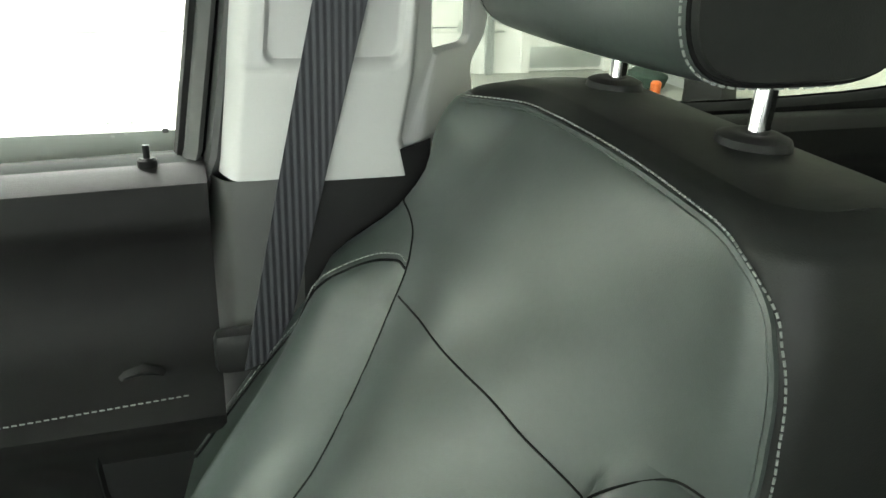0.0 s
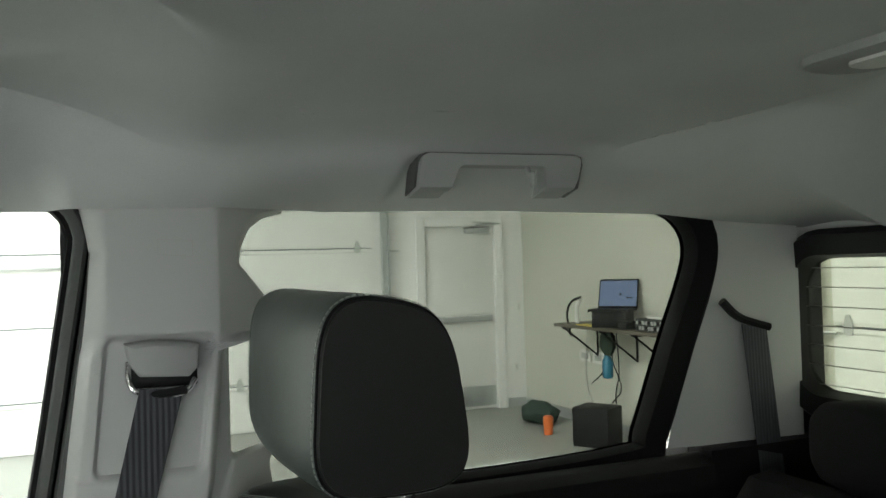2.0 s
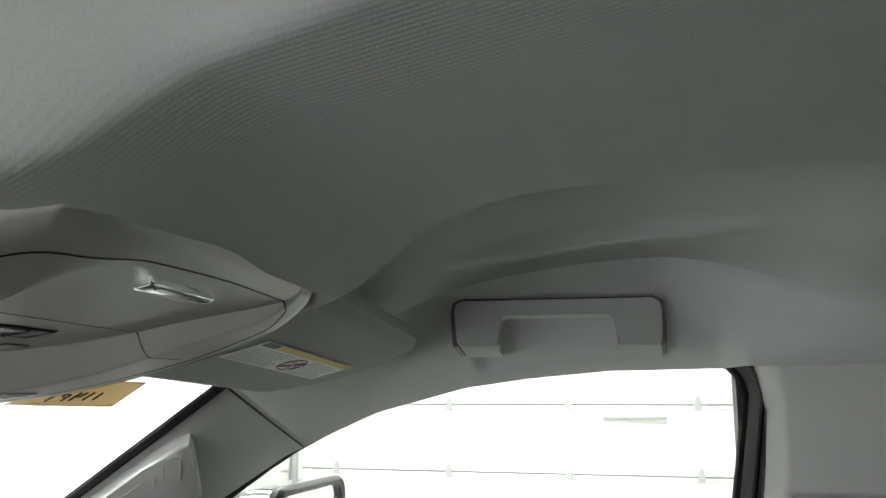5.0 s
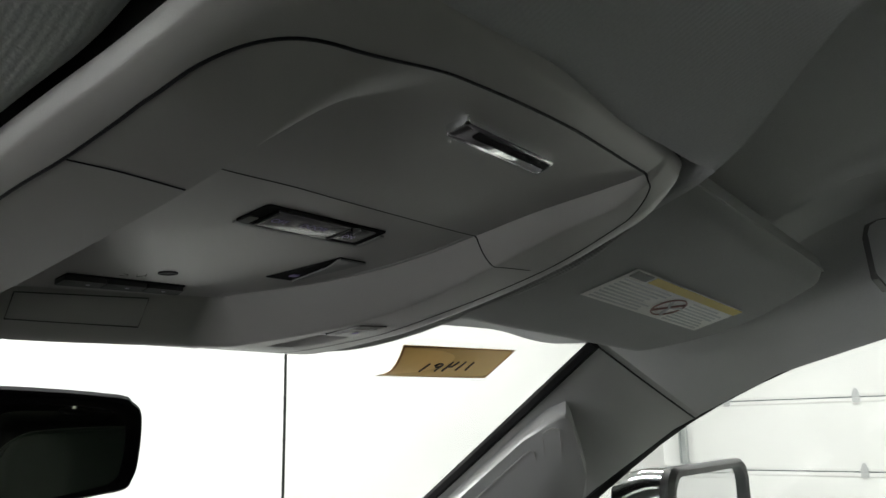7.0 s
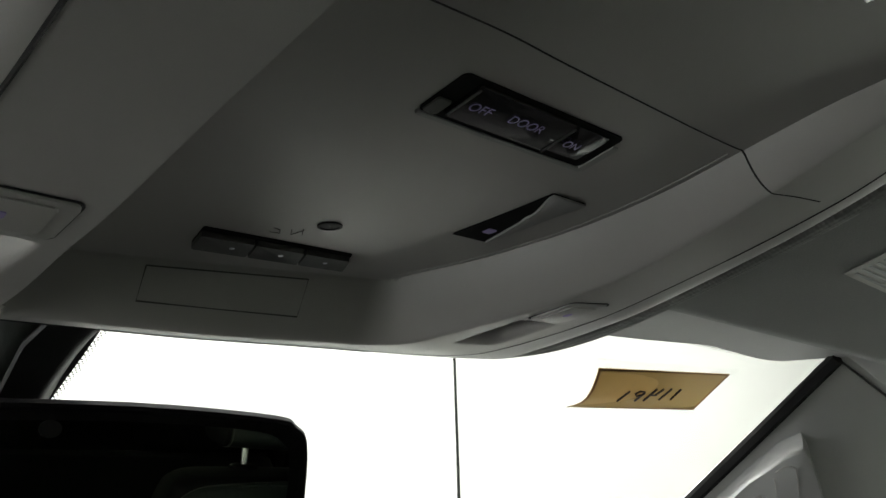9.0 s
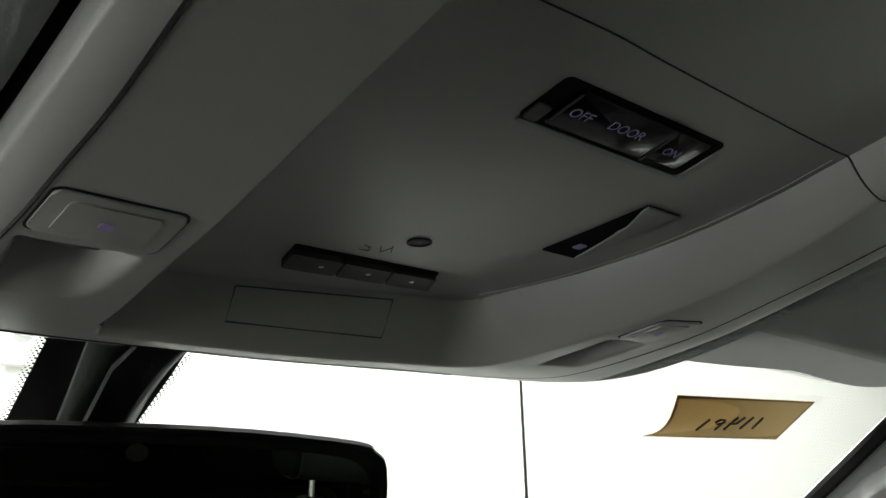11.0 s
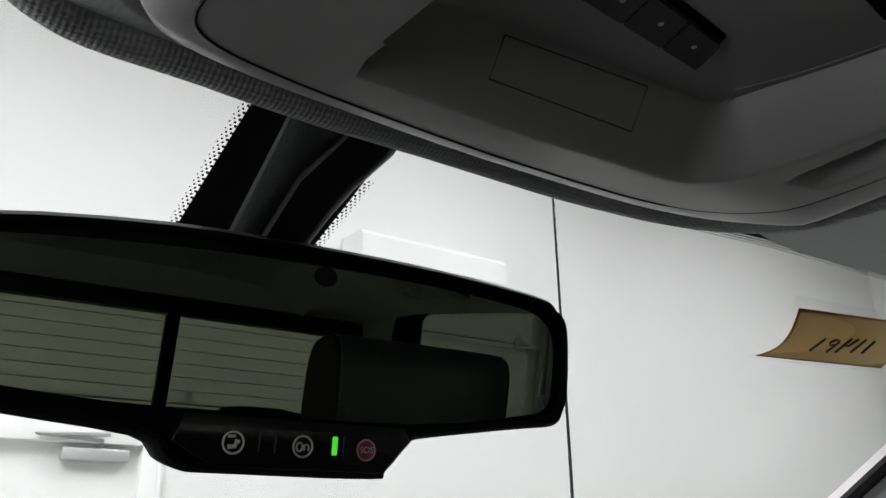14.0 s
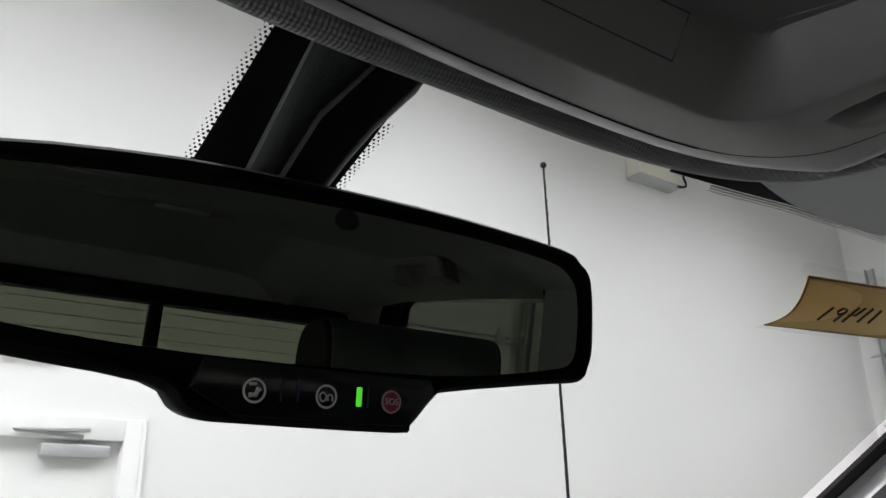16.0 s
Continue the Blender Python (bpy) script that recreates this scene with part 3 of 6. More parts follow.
# ---- shape of the overhead console's underside ----
RAIL_L_ROWS = [(0.485, 1.6795), (0.53, 1.6625), (0.575, 1.649), (0.62, 1.638), (0.663, 1.6297), (0.69, 1.6262), (0.73, 1.6232), (0.765, 1.6240), (0.80, 1.6268), (0.84, 1.633)]
RAIL_R_ROWS = [(0.485, 1.691), (0.53, 1.676), (0.56, 1.667), (0.597, 1.6555), (0.64, 1.645), (0.688, 1.6355), (0.715, 1.632), (0.76, 1.6285), (0.79, 1.628), (0.84, 1.634)]
ROOF_ROWS = [(0.485, 1.6895), (0.528, 1.680), (0.575, 1.670), (0.61, 1.6635), (0.65, 1.6578), (0.70, 1.6535), (0.735, 1.6525), (0.80, 1.6525)]
HOLLOW_L_ROWS = [(0.485, -0.0395), (0.534, -0.0402), (0.5735, -0.0458), (0.6158, -0.0530), (0.661, -0.0585), (0.697, -0.0625), (0.7426, -0.0645), (0.80, -0.0645)]
HOLLOW_R_ROWS = [(0.50, 0.152), (0.533, 0.1445), (0.57, 0.1315), (0.605, 0.127), (0.629, 0.126), (0.6705, 0.121), (0.705, 0.1115), (0.731, 0.103), (0.757, 0.0945), (0.80, 0.088)]
RAIL_EDGE_ROWS = [(0.50, 0.156), (0.533, 0.1495), (0.57, 0.1405), (0.605, 0.1385), (0.64, 0.1395), (0.667, 0.137), (0.69, 0.131), (0.72, 0.1235), (0.75, 0.1155), (0.775, 0.111), (0.80, 0.108)]
CON_L_ROWS = [(0.485, -0.0665), (0.495, -0.0735), (0.51, -0.0810), (0.53, -0.0880), (0.55, -0.0928), (0.568, -0.0962), (0.592, -0.1000), (0.645, -0.1090), (0.668, -0.1130), (0.696, -0.1175), (0.737, -0.1225), (0.784, -0.1260), (0.80, -0.1265)]
CON_R_ROWS = [(0.505, 0.160), (0.513, 0.170), (0.522, 0.1775), (0.535, 0.1825), (0.565, 0.1875), (0.60, 0.1885), (0.65, 0.1875), (0.70, 0.1870), (0.75, 0.1880), (0.80, 0.1880)]
FRONT_ROWS = [(-0.127, 0.785), (-0.1255, 0.793), (-0.1224, 0.7998), (-0.1123, 0.8110), (-0.0894, 0.8185), (-0.0445, 0.8235), (0.0085, 0.8268), (0.074, 0.8292), (0.11, 0.8272), (0.139, 0.8205), (0.165, 0.8070), (0.178, 0.7970), (0.185, 0.7870), (0.188, 0.7750)]
WALL_Y0, WALL_Y1, TURN_R = 0.7655, 0.7885, 0.008
BUTTON_L = ((-0.1013, 0.6850), (-0.0676, 0.6890), (-0.0652, 0.6639), (-0.0978, 0.6618))
BUTTON_R = ((0.1300, 0.7165), (0.1513, 0.7146), (0.1544, 0.6880), (0.1345, 0.6925))
POCKETS = (((-0.1045, 0.7340), (-0.0745, 0.7310), (-0.0690, 0.6920), (-0.1015, 0.6905)), ((0.1265, 0.7640), (0.1500, 0.7595), (0.1515, 0.7180), (0.1300, 0.7195)))


def soft_table(rows, n=8):
    """A look-up table rounded off between its rows."""
    pts = smooth_line([(a, b, 0) for a, b in rows], n)
    return [p.x for p in pts], [p.y for p in pts]


def along(table, v):
    return float(np.interp(v, table[0], table[1]))


RAIL_L, RAIL_R, TRAY, HOLLOW_L, HOLLOW_R, RAIL_EDGE = (soft_table(r) for r in (RAIL_L_ROWS, RAIL_R_ROWS, ROOF_ROWS, HOLLOW_L_ROWS, HOLLOW_R_ROWS, RAIL_EDGE_ROWS))
CON_L, CON_R, FRONT_Y = soft_table(CON_L_ROWS), soft_table(CON_R_ROWS), soft_table(FRONT_ROWS)
REAR = soft_table([(-0.075, 0.4900), (-0.055, 0.4865), (-0.033, 0.4868), (0.0, 0.4905), (0.0395, 0.4955), (0.08, 0.5010), (0.123, 0.5072), (0.155, 0.5125), (0.172, 0.5165), (0.182, 0.5230)])


def rear_y(x):
    return along(REAR, x)


def left_wall(y):
    """How far the wall of the hollow on the driver's side reaches across."""
    return 0.0045 + 0.045 * (1 - step(0.490, 0.56, y))


def quad_at(quad, x, y):
    """Place in a four-cornered field: across and along, both 0 to 1 inside."""
    (ax, ay), (bx_, by_), (cx, cy), (dx, dy) = quad
    a = c = 0.5
    for _ in range(5):
        px = (ax * (1 - a) + bx_ * a) * (1 - c) + (dx * (1 - a) + cx * a) * c
        py = (ay * (1 - a) + by_ * a) * (1 - c) + (dy * (1 - a) + cy * a) * c
        ua, va = (bx_ - ax) * (1 - c) + (cx - dx) * c, (by_ - ay) * (1 - c) + (cy - dy) * c
        uc, vc = (dx - ax) * (1 - a) + (cx - bx_) * a, (dy - ay) * (1 - a) + (cy - by_) * a
        det = ua * vc - va * uc
        a += ((x - px) * vc - (y - py) * uc) / det
        c += ((y - py) * ua - (x - px) * va) / det
    return a, c


def con_base(x, y):
    """Underside of the console without its lamp pockets: two rails and a front lip round a hollow tray."""
    k = step(0.0, 0.10, x)
    zc = along(TRAY, y) + 0.055 * (x - 0.06)
    merge = step(0.485, 0.540, y)
    zr = ((along(RAIL_L, y) - zc) * merge + zc) * (1 - k) + along(RAIL_R, y) * k
    il, ir, ib = along(HOLLOW_L, y), along(HOLLOW_R, y), along(RAIL_EDGE, y)
    tl = ramp(il + left_wall(y), il, x)
    a, c = max(0.0, x - ir + TURN_R), max(0.0, y - WALL_Y0 + TURN_R)
    far = math.hypot(a, c)
    t = 0.0
    if far > TURN_R:
        t = min(1.0, (far - TURN_R) * far * far / ((ib - ir) * a * a + (WALL_Y1 - WALL_Y0) * c * c))
    soften = 1 - step(0.50, 0.57, y)
    wl = tl ** 0.8 * (1 - soften) + step(0.0, 1.0, tl) * soften
    w = max(wl, (1 - (1 - t) ** 1.6) * step(0.505, 0.545, y))
    if tl > 0 and t > 0:
        w = min(1.0, math.hypot(wl, w))
    return zc + (zr - zc) * w


def con_z(x, y):
    z = con_base(x, y)
    for n, quad in enumerate(POCKETS):
        if abs(x - quad[0][0]) < 0.06 and 0.68 < y < 0.775:
            a, c = quad_at(quad, x, y)
            if 0 < a < 1 and 0 < c < 1:
                side = min(1.0, a / 0.12, (1 - a) / 0.34)
                z += 0.015 * c * step(0.0, 1.0, side) * min(1.0, (1 - c) / 0.07)
    return z


def con_outline(s, t):
    """The plan: s across, t from the rear edge to the front, both -1 to 1."""
    y = 0.67 + 0.12 * t
    for _ in range(14):
        left, right = along(CON_L, y), along(CON_R, y)
        x = left + (right - left) * (s + 1) / 2
        y = 0.5 * y + 0.5 * (rear_y(x) + (along(FRONT_Y, x) - rear_y(x)) * (t + 1) / 2)
    return x, y


U_KEYS, V_KEYS = (0.0, 0.09, 0.24, 0.32, 0.62, 0.76, 0.90, 1.0), (0.0, 0.50, 0.72, 0.86, 1.0)


def con_fn(u, v):
    """Grid lines run along the lips and walls of the hollow, so that these stay crisp."""
    x, y = -0.13 + 0.32 * u, 0.5 + 0.33 * v
    for _ in range(6):
        y = lerp_table(list(zip(V_KEYS, (rear_y(x), 0.685, WALL_Y0, WALL_Y1, along(FRONT_Y, x)))), v)
        left, right = along(CON_L, y), along(CON_R, y)
        inner, outer, foot = along(HOLLOW_L, y), along(HOLLOW_R, y), along(RAIL_EDGE, y)
        keys = [left, left + 0.016, inner, inner + left_wall(y), outer, foot, right - 0.018, right]
        for k in range(1, 8):
            keys[k] = max(keys[k], keys[k - 1] + 0.0015)
        for k in range(6, -1, -1):
            keys[k] = min(keys[k], right - 0.0015 * (7 - k))
        keys[7] = right
        x = lerp_table(list(zip(U_KEYS, keys)), u)
    d = min(x - left, right - x, along(FRONT_Y, x) - y, y - rear_y(x))
    return (x, y, con_z(x, y) + edge_lift(d))


def edge_lift(d):
    """The band outside the parting line rolls up to the rim."""
    return 0.0055 * (max(0.0, 0.015 - d) / 0.015) ** 2.2 + 0.003 * step(0.003, 0.0, d)


# ---- the truck's cab: x to its right, y forward ----
XC = 0.04


def soft(v, k=0.05):
    return k * math.log1p(math.exp(max(-40.0, min(40.0, v / k))))


CREASE = [(-1.0, 0.62), (-0.3, 0.57), (-0.1, 0.49), (-0.03, 0.455), (0.02, 0.42), (0.08, 0.32), (0.114, 0.274), (0.15, 0.236), (0.193, 0.178), (0.25, 0.132), (0.30, 0.104), (0.335, 0.086), (0.36, 0.074), (0.385, 0.069), (0.416, 0.076), (0.448, 0.100), (0.494, 0.135), (0.53, 0.156), (0.60, 0.166), (0.9, 0.166)]
CREASE_LEFT = [(-1.0, 0.62), (-0.3, 0.58), (-0.1, 0.52), (-0.03, 0.49), (0.02, 0.46), (0.08, 0.38), (0.15, 0.30), (0.20, 0.25), (0.25, 0.205), (0.30, 0.172), (0.35, 0.148), (0.407, 0.136), (0.45, 0.134), (0.49, 0.146), (0.53, 0.170), (0.60, 0.190), (0.66, 0.198), (0.9, 0.198)]
SIDE_DROP = soft_table([(0.0, 0.0), (0.15, 0.0004), (0.30, 0.002), (0.42, 0.007), (0.50, 0.013), (0.56, 0.021), (0.60, 0.031), (0.63, 0.046), (0.66, 0.064), (0.70, 0.080), (0.74, 0.090)])
REAR_STEP = soft_table([(0.0, -0.484), (0.25, -0.484), (0.36, -0.484), (0.43, -0.481), (0.50, -0.460), (0.56, -0.425), (0.62, -0.37)])
RECESS = soft_table([(-1.0, 1.785), (-0.3, 1.785), (-0.1, 1.785), (-0.03, 1.785), (0.02, 1.785), (0.08, 1.7865), (0.16, 1.796), (0.24, 1.803), (0.34, 1.804), (0.44, 1.797), (0.52, 1.783), (0.58, 1.764), (0.63, 1.738), (0.67, 1.712), (0.71, 1.690), (0.75, 1.6765), (0.79, 1.6715), (0.83, 1.6735), (0.87, 1.6758), (0.92, 1.6758)])
CREASE_SOFT, CREASE_LEFT_SOFT = soft_table(CREASE), soft_table(CREASE_LEFT)


def roof_z(x, y):
    """Underside of the headliner: a middle that dips towards the console, and a raised recess over each front seat."""
    u = abs(x - XC)
    dip = 1.785 - 0.19 * soft(min(y, 0.70) - 0.08)
    front = step(0.12, 0.34, y)
    side = along(SIDE_DROP, u) * (1 - 0.95 * front) + 0.40 * soft(-0.63 - y, 0.02)
    side -= 0.045 * step(0.0, 0.008, along(REAR_STEP, u) - y) * step(0.62, 0.52, u)
    high = along(RECESS, y)
    if x > XC:
        q = ramp(0.0, 0.018 + 0.09 * (1 - step(0.12, 0.23, y)), u - along(CREASE_SOFT, y))
        crisp = step(0.16, 0.26, y)
        w = ((1 - (1 - q) ** 2.2) * crisp + q * q * (3 - 2 * q) * (1 - crisp)) * step(0.03, 0.22, y)
        # the cushioned roll above the grab handle
        r = u - 0.06 * (y - 0.4) - 0.470
        high -= 0.013 * math.exp(-((r / (0.014 if r < 0 else 0.045)) ** 2)) * step(0.20, 0.30, y) * (1 - step(0.44, 0.58, y))
    else:
        w = step(-0.010, 0.050, u - along(CREASE_LEFT_SOFT, y)) * step(0.03, 0.22, y)
    z = dip + (high - dip) * w - side - 0.011 * step(0.43, 0.52, u) * step(0.72, 0.82, y)
    # the cloth dips towards the console's edge and is cut away above it
    ex, ey = abs(x - 0.045) - 0.150, 0.500 - y
    out = math.hypot(max(0.0, ex), max(0.0, ey))
    z -= (0.012 + 0.010 * step(0.06, -0.06, x)) * step(0.075, 0.0, out) * (1 - step(0.60, 0.70, y)) * (1 - w)
    z += 0.040 * step(0.006, 0.03, -max(ex, ey)) * (1 - step(0.77, 0.82, y))
    return z


cab = thing("pickup_truck", "crew-cab pickup truck interior with grey cloth headliner and pale trim", "pickup truck")
Y0 = -0.90
HEADER = soft_table([(0.0, 0.842), (0.10, 0.846), (0.15, 0.853), (0.21, 0.869), (0.28, 0.882), (0.36, 0.881), (0.44, 0.867), (0.48, 0.858), (0.500, 0.848), (0.512, 0.832), (0.522, 0.800), (0.70, 0.79)])


def roof_half(y):
    return 0.62 - 0.045 * step(0.45, 0.70, y) - 0.055 * step(0.66, 0.80, y)


def roof_fn(u, v):
    y = Y0 + (0.846 - Y0) * v
    for _ in range(3):
        half = roof_half(y)
        c, e = min(along(CREASE_SOFT, y), half - 0.03), min(along(CREASE_LEFT_SOFT, y), half - 0.05)
        x = XC + lerp_table([(0.0, -half), (0.25, -e - 0.04), (0.33, -e + 0.03), (0.69, c), (0.745, c + 0.016), (1.0, half)], u)
        y = Y0 + (along(HEADER, abs(x - XC)) - Y0) * v
    return (x, y, roof_z(x, y))


part("headliner", sheet(300, 360, roof_fn), HEADLINER, cab, "grey knitted cloth headliner")
part("roof_skin", sheet(12, 16, lambda u, v: (XC + 0.86 * (2 * u - 1), Y0 - 0.05 + 1.848 * v, 1.875 - 0.10 * abs(2 * u - 1) ** 5 - 0.15 * step(0.80, 1.0, v)), (0, 0, 0.02)), BODY_PAINT, cab, "painted steel roof")
# rolled knit edge along the top of the windshield
header = smooth_line([(-0.148, 0.535, 1.702), (-0.158, 0.58, 1.689), (-0.162, 0.64, 1.674), (-0.163, 0.70, 1.664), (-0.164, 0.75, 1.657), (-0.164, 0.785, 1.653), (-0.156, 0.810, 1.6490), (-0.137, 0.8245, 1.6445), (-0.103, 0.8300, 1.6420), (-0.05, 0.8335, 1.6415), (0.0, 0.837, 1.6435), (0.05, 0.841, 1.6455), (0.09, 0.842, 1.6460), (0.13, 0.836, 1.6440), (0.16, 0.824, 1.6410), (0.182, 0.806, 1.6385), (0.193, 0.785, 1.6375), (0.1965, 0.755, 1.638), (0.1965, 0.715, 1.642), (0.1965, 0.66, 1.652), (0.1975, 0.60, 1.666), (0.1965, 0.56, 1.680), (0.1935, 0.535, 1.692)], 8)
part("header_roll", tube(header, [0.0085 - 0.0015 * step(0.05, 0.19, p.x) + 0.0045 * step(-0.09, -0.155, p.x) - 0.0045 * step(0.60, 0.53, p.y) for p in header], 14), KNIT, cab, "ribbed knit header edge")

FRONT_OPEN = [(0.297, 1.309), (0.291, 1.345), (0.2735, 1.45), (0.246, 1.63), (0.244, 1.662), (0.255, 1.684), (0.28, 1.692), (0.40, 1.690), (0.47, 1.684), (0.578, 1.671), (0.694, 1.641), (0.826, 1.582), (0.947, 1.50), (1.05, 1.42), (1.12, 1.34), (1.14, 1.305), (0.9, 1.303), (0.6, 1.303), (0.42, 1.305)]
REAR_OPEN = [(0.070, 1.327), (0.072, 1.40), (0.072, 1.50), (0.074, 1.565), (0.075, 1.617), (0.070, 1.645), (0.055, 1.672), (0.03, 1.690), (-0.02, 1.699), (-0.30, 1.701), (-0.57, 1.695), (-0.63, 1.687), (-0.664, 1.664), (-0.676, 1.63), (-0.665, 1.585), (-0.622, 1.485), (-0.565, 1.345), (-0.545, 1.325), (-0.346, 1.316), (-0.15, 1.318)]

FRONT_OPEN, REAR_OPEN = ([(p.x, p.y) for p in smooth_line([(a, c, 0) for a, c in o + [o[0]]], 3)[:-1]] for o in (FRONT_OPEN, REAR_OPEN))


def outset(poly, d):
    """Moves a closed outline outwards."""
    n = len(poly)
    area = sum(poly[k][0] * poly[(k + 1) % n][1] - poly[(k + 1) % n][0] * poly[k][1] for k in range(n))
    s = 1 if area > 0 else -1
    out = []
    for k in range(n):
        (ax, ay), (bx, by), (cx, cy) = poly[k - 1], poly[k], poly[(k + 1) % n]
        e1, e2 = Vector((bx - ax, by - ay)).normalized(), Vector((cx - bx, cy - by)).normalized()
        nrm = Vector((e1.y + e2.y, -e1.x - e2.x)) * s
        nrm.normalize()
        out.append((bx + nrm.x * d, by + nrm.y * d))
    return out


def side_x(x, right=True):
    return x if right else 2 * XC - x


def ring(outline, loops, right):
    """A frame round an opening: loops of (outset, x)."""
    return loft([[(side_x(x, right), a, b) for a, b in outset(outline, d)] for d, x in loops], cap=False)


for right in (True, False):
    sx = lambda x: side_x(x, right)
    b = lambda x0, x1, *r, **k: box(min(sx(x0), sx(x1)), max(sx(x0), sx(x1)), *r, **k)
    # seals and inner frames of the openings
    part("window_seal", ring(FRONT_OPEN, [(0.0, 0.815), (-0.002, 0.80), (0.001, 0.788), (0.006, 0.786), (0.008, 0.80)], right), RUBBER, cab, "black rubber door seal")
    part("door_frame", ring(FRONT_OPEN, [(0.005, 0.80), (0.0065, 0.784), (0.010, 0.780), (0.018, 0.777), (0.0215, 0.780), (0.0225, 0.80)], right), CHARCOAL, cab, "charcoal door frame edge")
    part("frame_gap", ring(FRONT_OPEN, [(0.021, 0.792), (0.026, 0.792)], right), RUBBER, cab)
    part("pillar_edge_seal", ring(FRONT_OPEN, [(0.0245, 0.80), (0.0250, 0.776), (0.0285, 0.770), (0.034, 0.769), (0.040, 0.776), (0.07, 0.80)], right), CHARCOAL, cab, "charcoal edge seal")
    part("window_seal", ring(REAR_OPEN, [(0.0, 0.89), (-0.003, 0.872), (0.003, 0.858), (0.010, 0.856), (0.020, 0.853), (0.034, 0.850), (0.040, 0.853), (0.045, 0.87)], right), RUBBER, cab, "black rubber door seal")
    part("rear_door_frame", ring(REAR_OPEN, [(0.0, 0.90), (0.022, 0.90), (0.05, 0.90)], right), BLACK, cab)
    part("side_glass", loft([[(sx(0.81), a, z) for a, z in outset(FRONT_OPEN, 0.012)]] + [[(sx(0.814), a, z) for a, z in outset(FRONT_OPEN, 0.012)]]), GLASS, cab, "clear side window", smooth=False).visible_shadow = False
    part("side_glass", loft([[(sx(0.89), a, z) for a, z in outset(REAR_OPEN, 0.012)]] + [[(sx(0.894), a, z) for a, z in outset(REAR_OPEN, 0.012)]]), GLASS_TINTED, cab, "tinted side window", smooth=False)
    # roof side rail: from the headliner's edge to the top of the openings
    rail = [(-0.90, 1.66), (-0.70, 1.675), (-0.60, 1.685), (-0.30, 1.691), (-0.02, 1.690), (0.15, 1.686), (0.25, 1.686), (0.28, 1.6865), (0.40, 1.6845), (0.50, 1.6755), (0.58, 1.6645), (0.70, 1.633), (0.83, 1.576), (0.95, 1.503), (1.05, 1.423), (1.13, 1.33)]

    def rail_fn(u, v):
        y = -0.90 + 1.704 * v
        zl = lerp_table(rail, y)
        half = roof_half(y)
        top = roof_z(XC + half, y) + 0.003
        top += (1.664 - top) * step(0.66, 0.80, y)
        xl = 0.775 - 0.050 * step(0.27, 0.235, y) if y > 0.085 else min(0.85, 0.725 + 0.85 * (0.085 - y))
        a, c = Vector((XC + half - 0.004, y, top)), Vector((xl, y, zl))
        k = 1 - step(0.52, 0.68, y)
        m, n = a.lerp(c, 0.33).lerp(Vector((0.674, y, top - 0.008)), k), a.lerp(c, 0.67).lerp(Vector((0.684, y, zl + 0.024)), k)
        p = a * (1 - u) ** 3 + m * 3 * u * (1 - u) ** 2 + n * 3 * u * u * (1 - u) + c * u ** 3
        p.z += 0.004 * math.sin(math.pi * u) * step(0.7, 0.85, y)
        # a shallow pocket behind each grab handle
        pit = max(step(0.322, 0.342, y) - step(0.540, 0.560, y), step(-0.345, -0.325, y) - step(-0.140, -0.120, y))
        p.x += 0.022 * pit * step(0.10, 0.35, u) * (1 - step(0.70, 0.95, u))
        return (sx(p.x), p.y, p.z)

    part("roof_rail_trim", sheet(24, 260, rail_fn), HEADLINER, cab)
    part("rear_corner_trim", sheet(10, 12, lambda u, v: (sx(0.862 - 0.012 * math.sin(math.pi * min(1, u * 4) / 2) - 0.012 * u ** 2), -0.700 + 0.09 * (1 - v) - 0.165 * u - 0.09 * (1 - v) * u, 1.318 + 0.375 * v)), TRIM, cab, "light grey rear pillar trim")
    part("pillar_base", b(0.80, 0.90, 0.085, 0.25, 0.5, 1.70), BLACK, cab)
    part("rear_pillar", b(0.872, 0.93, -0.95, -0.70, 0.5, 1.72), BLACK, cab)
    part("rear_lower_trim", b(0.82, 0.87, -0.90, -0.66, 0.5, 1.316), DARK_TRIM, cab)
    # lower shut of the cab under the sills
    part("body_side", b(0.93, 0.97, -0.95, 1.25, 0.45, 1.30), BODY_PAINT, cab, "painted door skin")
    part("body_side_upper", b(0.90, 0.97, -0.95, 0.55, 1.700, 1.76), BODY_PAINT, cab, "painted roof side")

# rear wall with the sliding window
REAR_Y = -0.87


part("back_panel", box(XC - 0.9, XC + 0.9, REAR_Y - 0.05, REAR_Y - 0.02, 0.5, 1.380), DARK_TRIM, cab)
part("back_header", box(XC - 0.9, XC + 0.9, REAR_Y - 0.05, REAR_Y - 0.02, 1.620, 1.74), HEADLINER, cab)
for s in (-1, 1):
    part("back_corner", box(min(XC + s * 0.82, XC + s * 0.92), max(XC + s * 0.82, XC + s * 0.92), REAR_Y - 0.05, REAR_Y - 0.02, 1.35, 1.62), BLACK, cab)
frame_out = [(XC + a, 1.500 + c) for a, c in round_rect(1.65, 0.252, 0.07, 6)]
part("rear_window_frame", loft([[(a, REAR_Y + d, c) for a, c in outset(frame_out, o)] for o, d in ((0.03, 0.0), (0.02, 0.012), (-0.012, 0.010), (-0.018, -0.03))], cap=False), BLACK, cab, "black rear window surround")
part("rear_glass", loft([[(a, REAR_Y - 0.022 - d, c) for a, c in frame_out] for d in (0, 0.004)]), GLASS_REAR, cab, "tinted rear window with heating wires", smooth=False)
for s in (-1, 1):
    part("window_divider", box(XC + s * 0.302 - 0.016, XC + s * 0.302 + 0.016, REAR_Y - 0.03, REAR_Y - 0.006, 1.365, 1.630, 0.004), BLACK, cab)
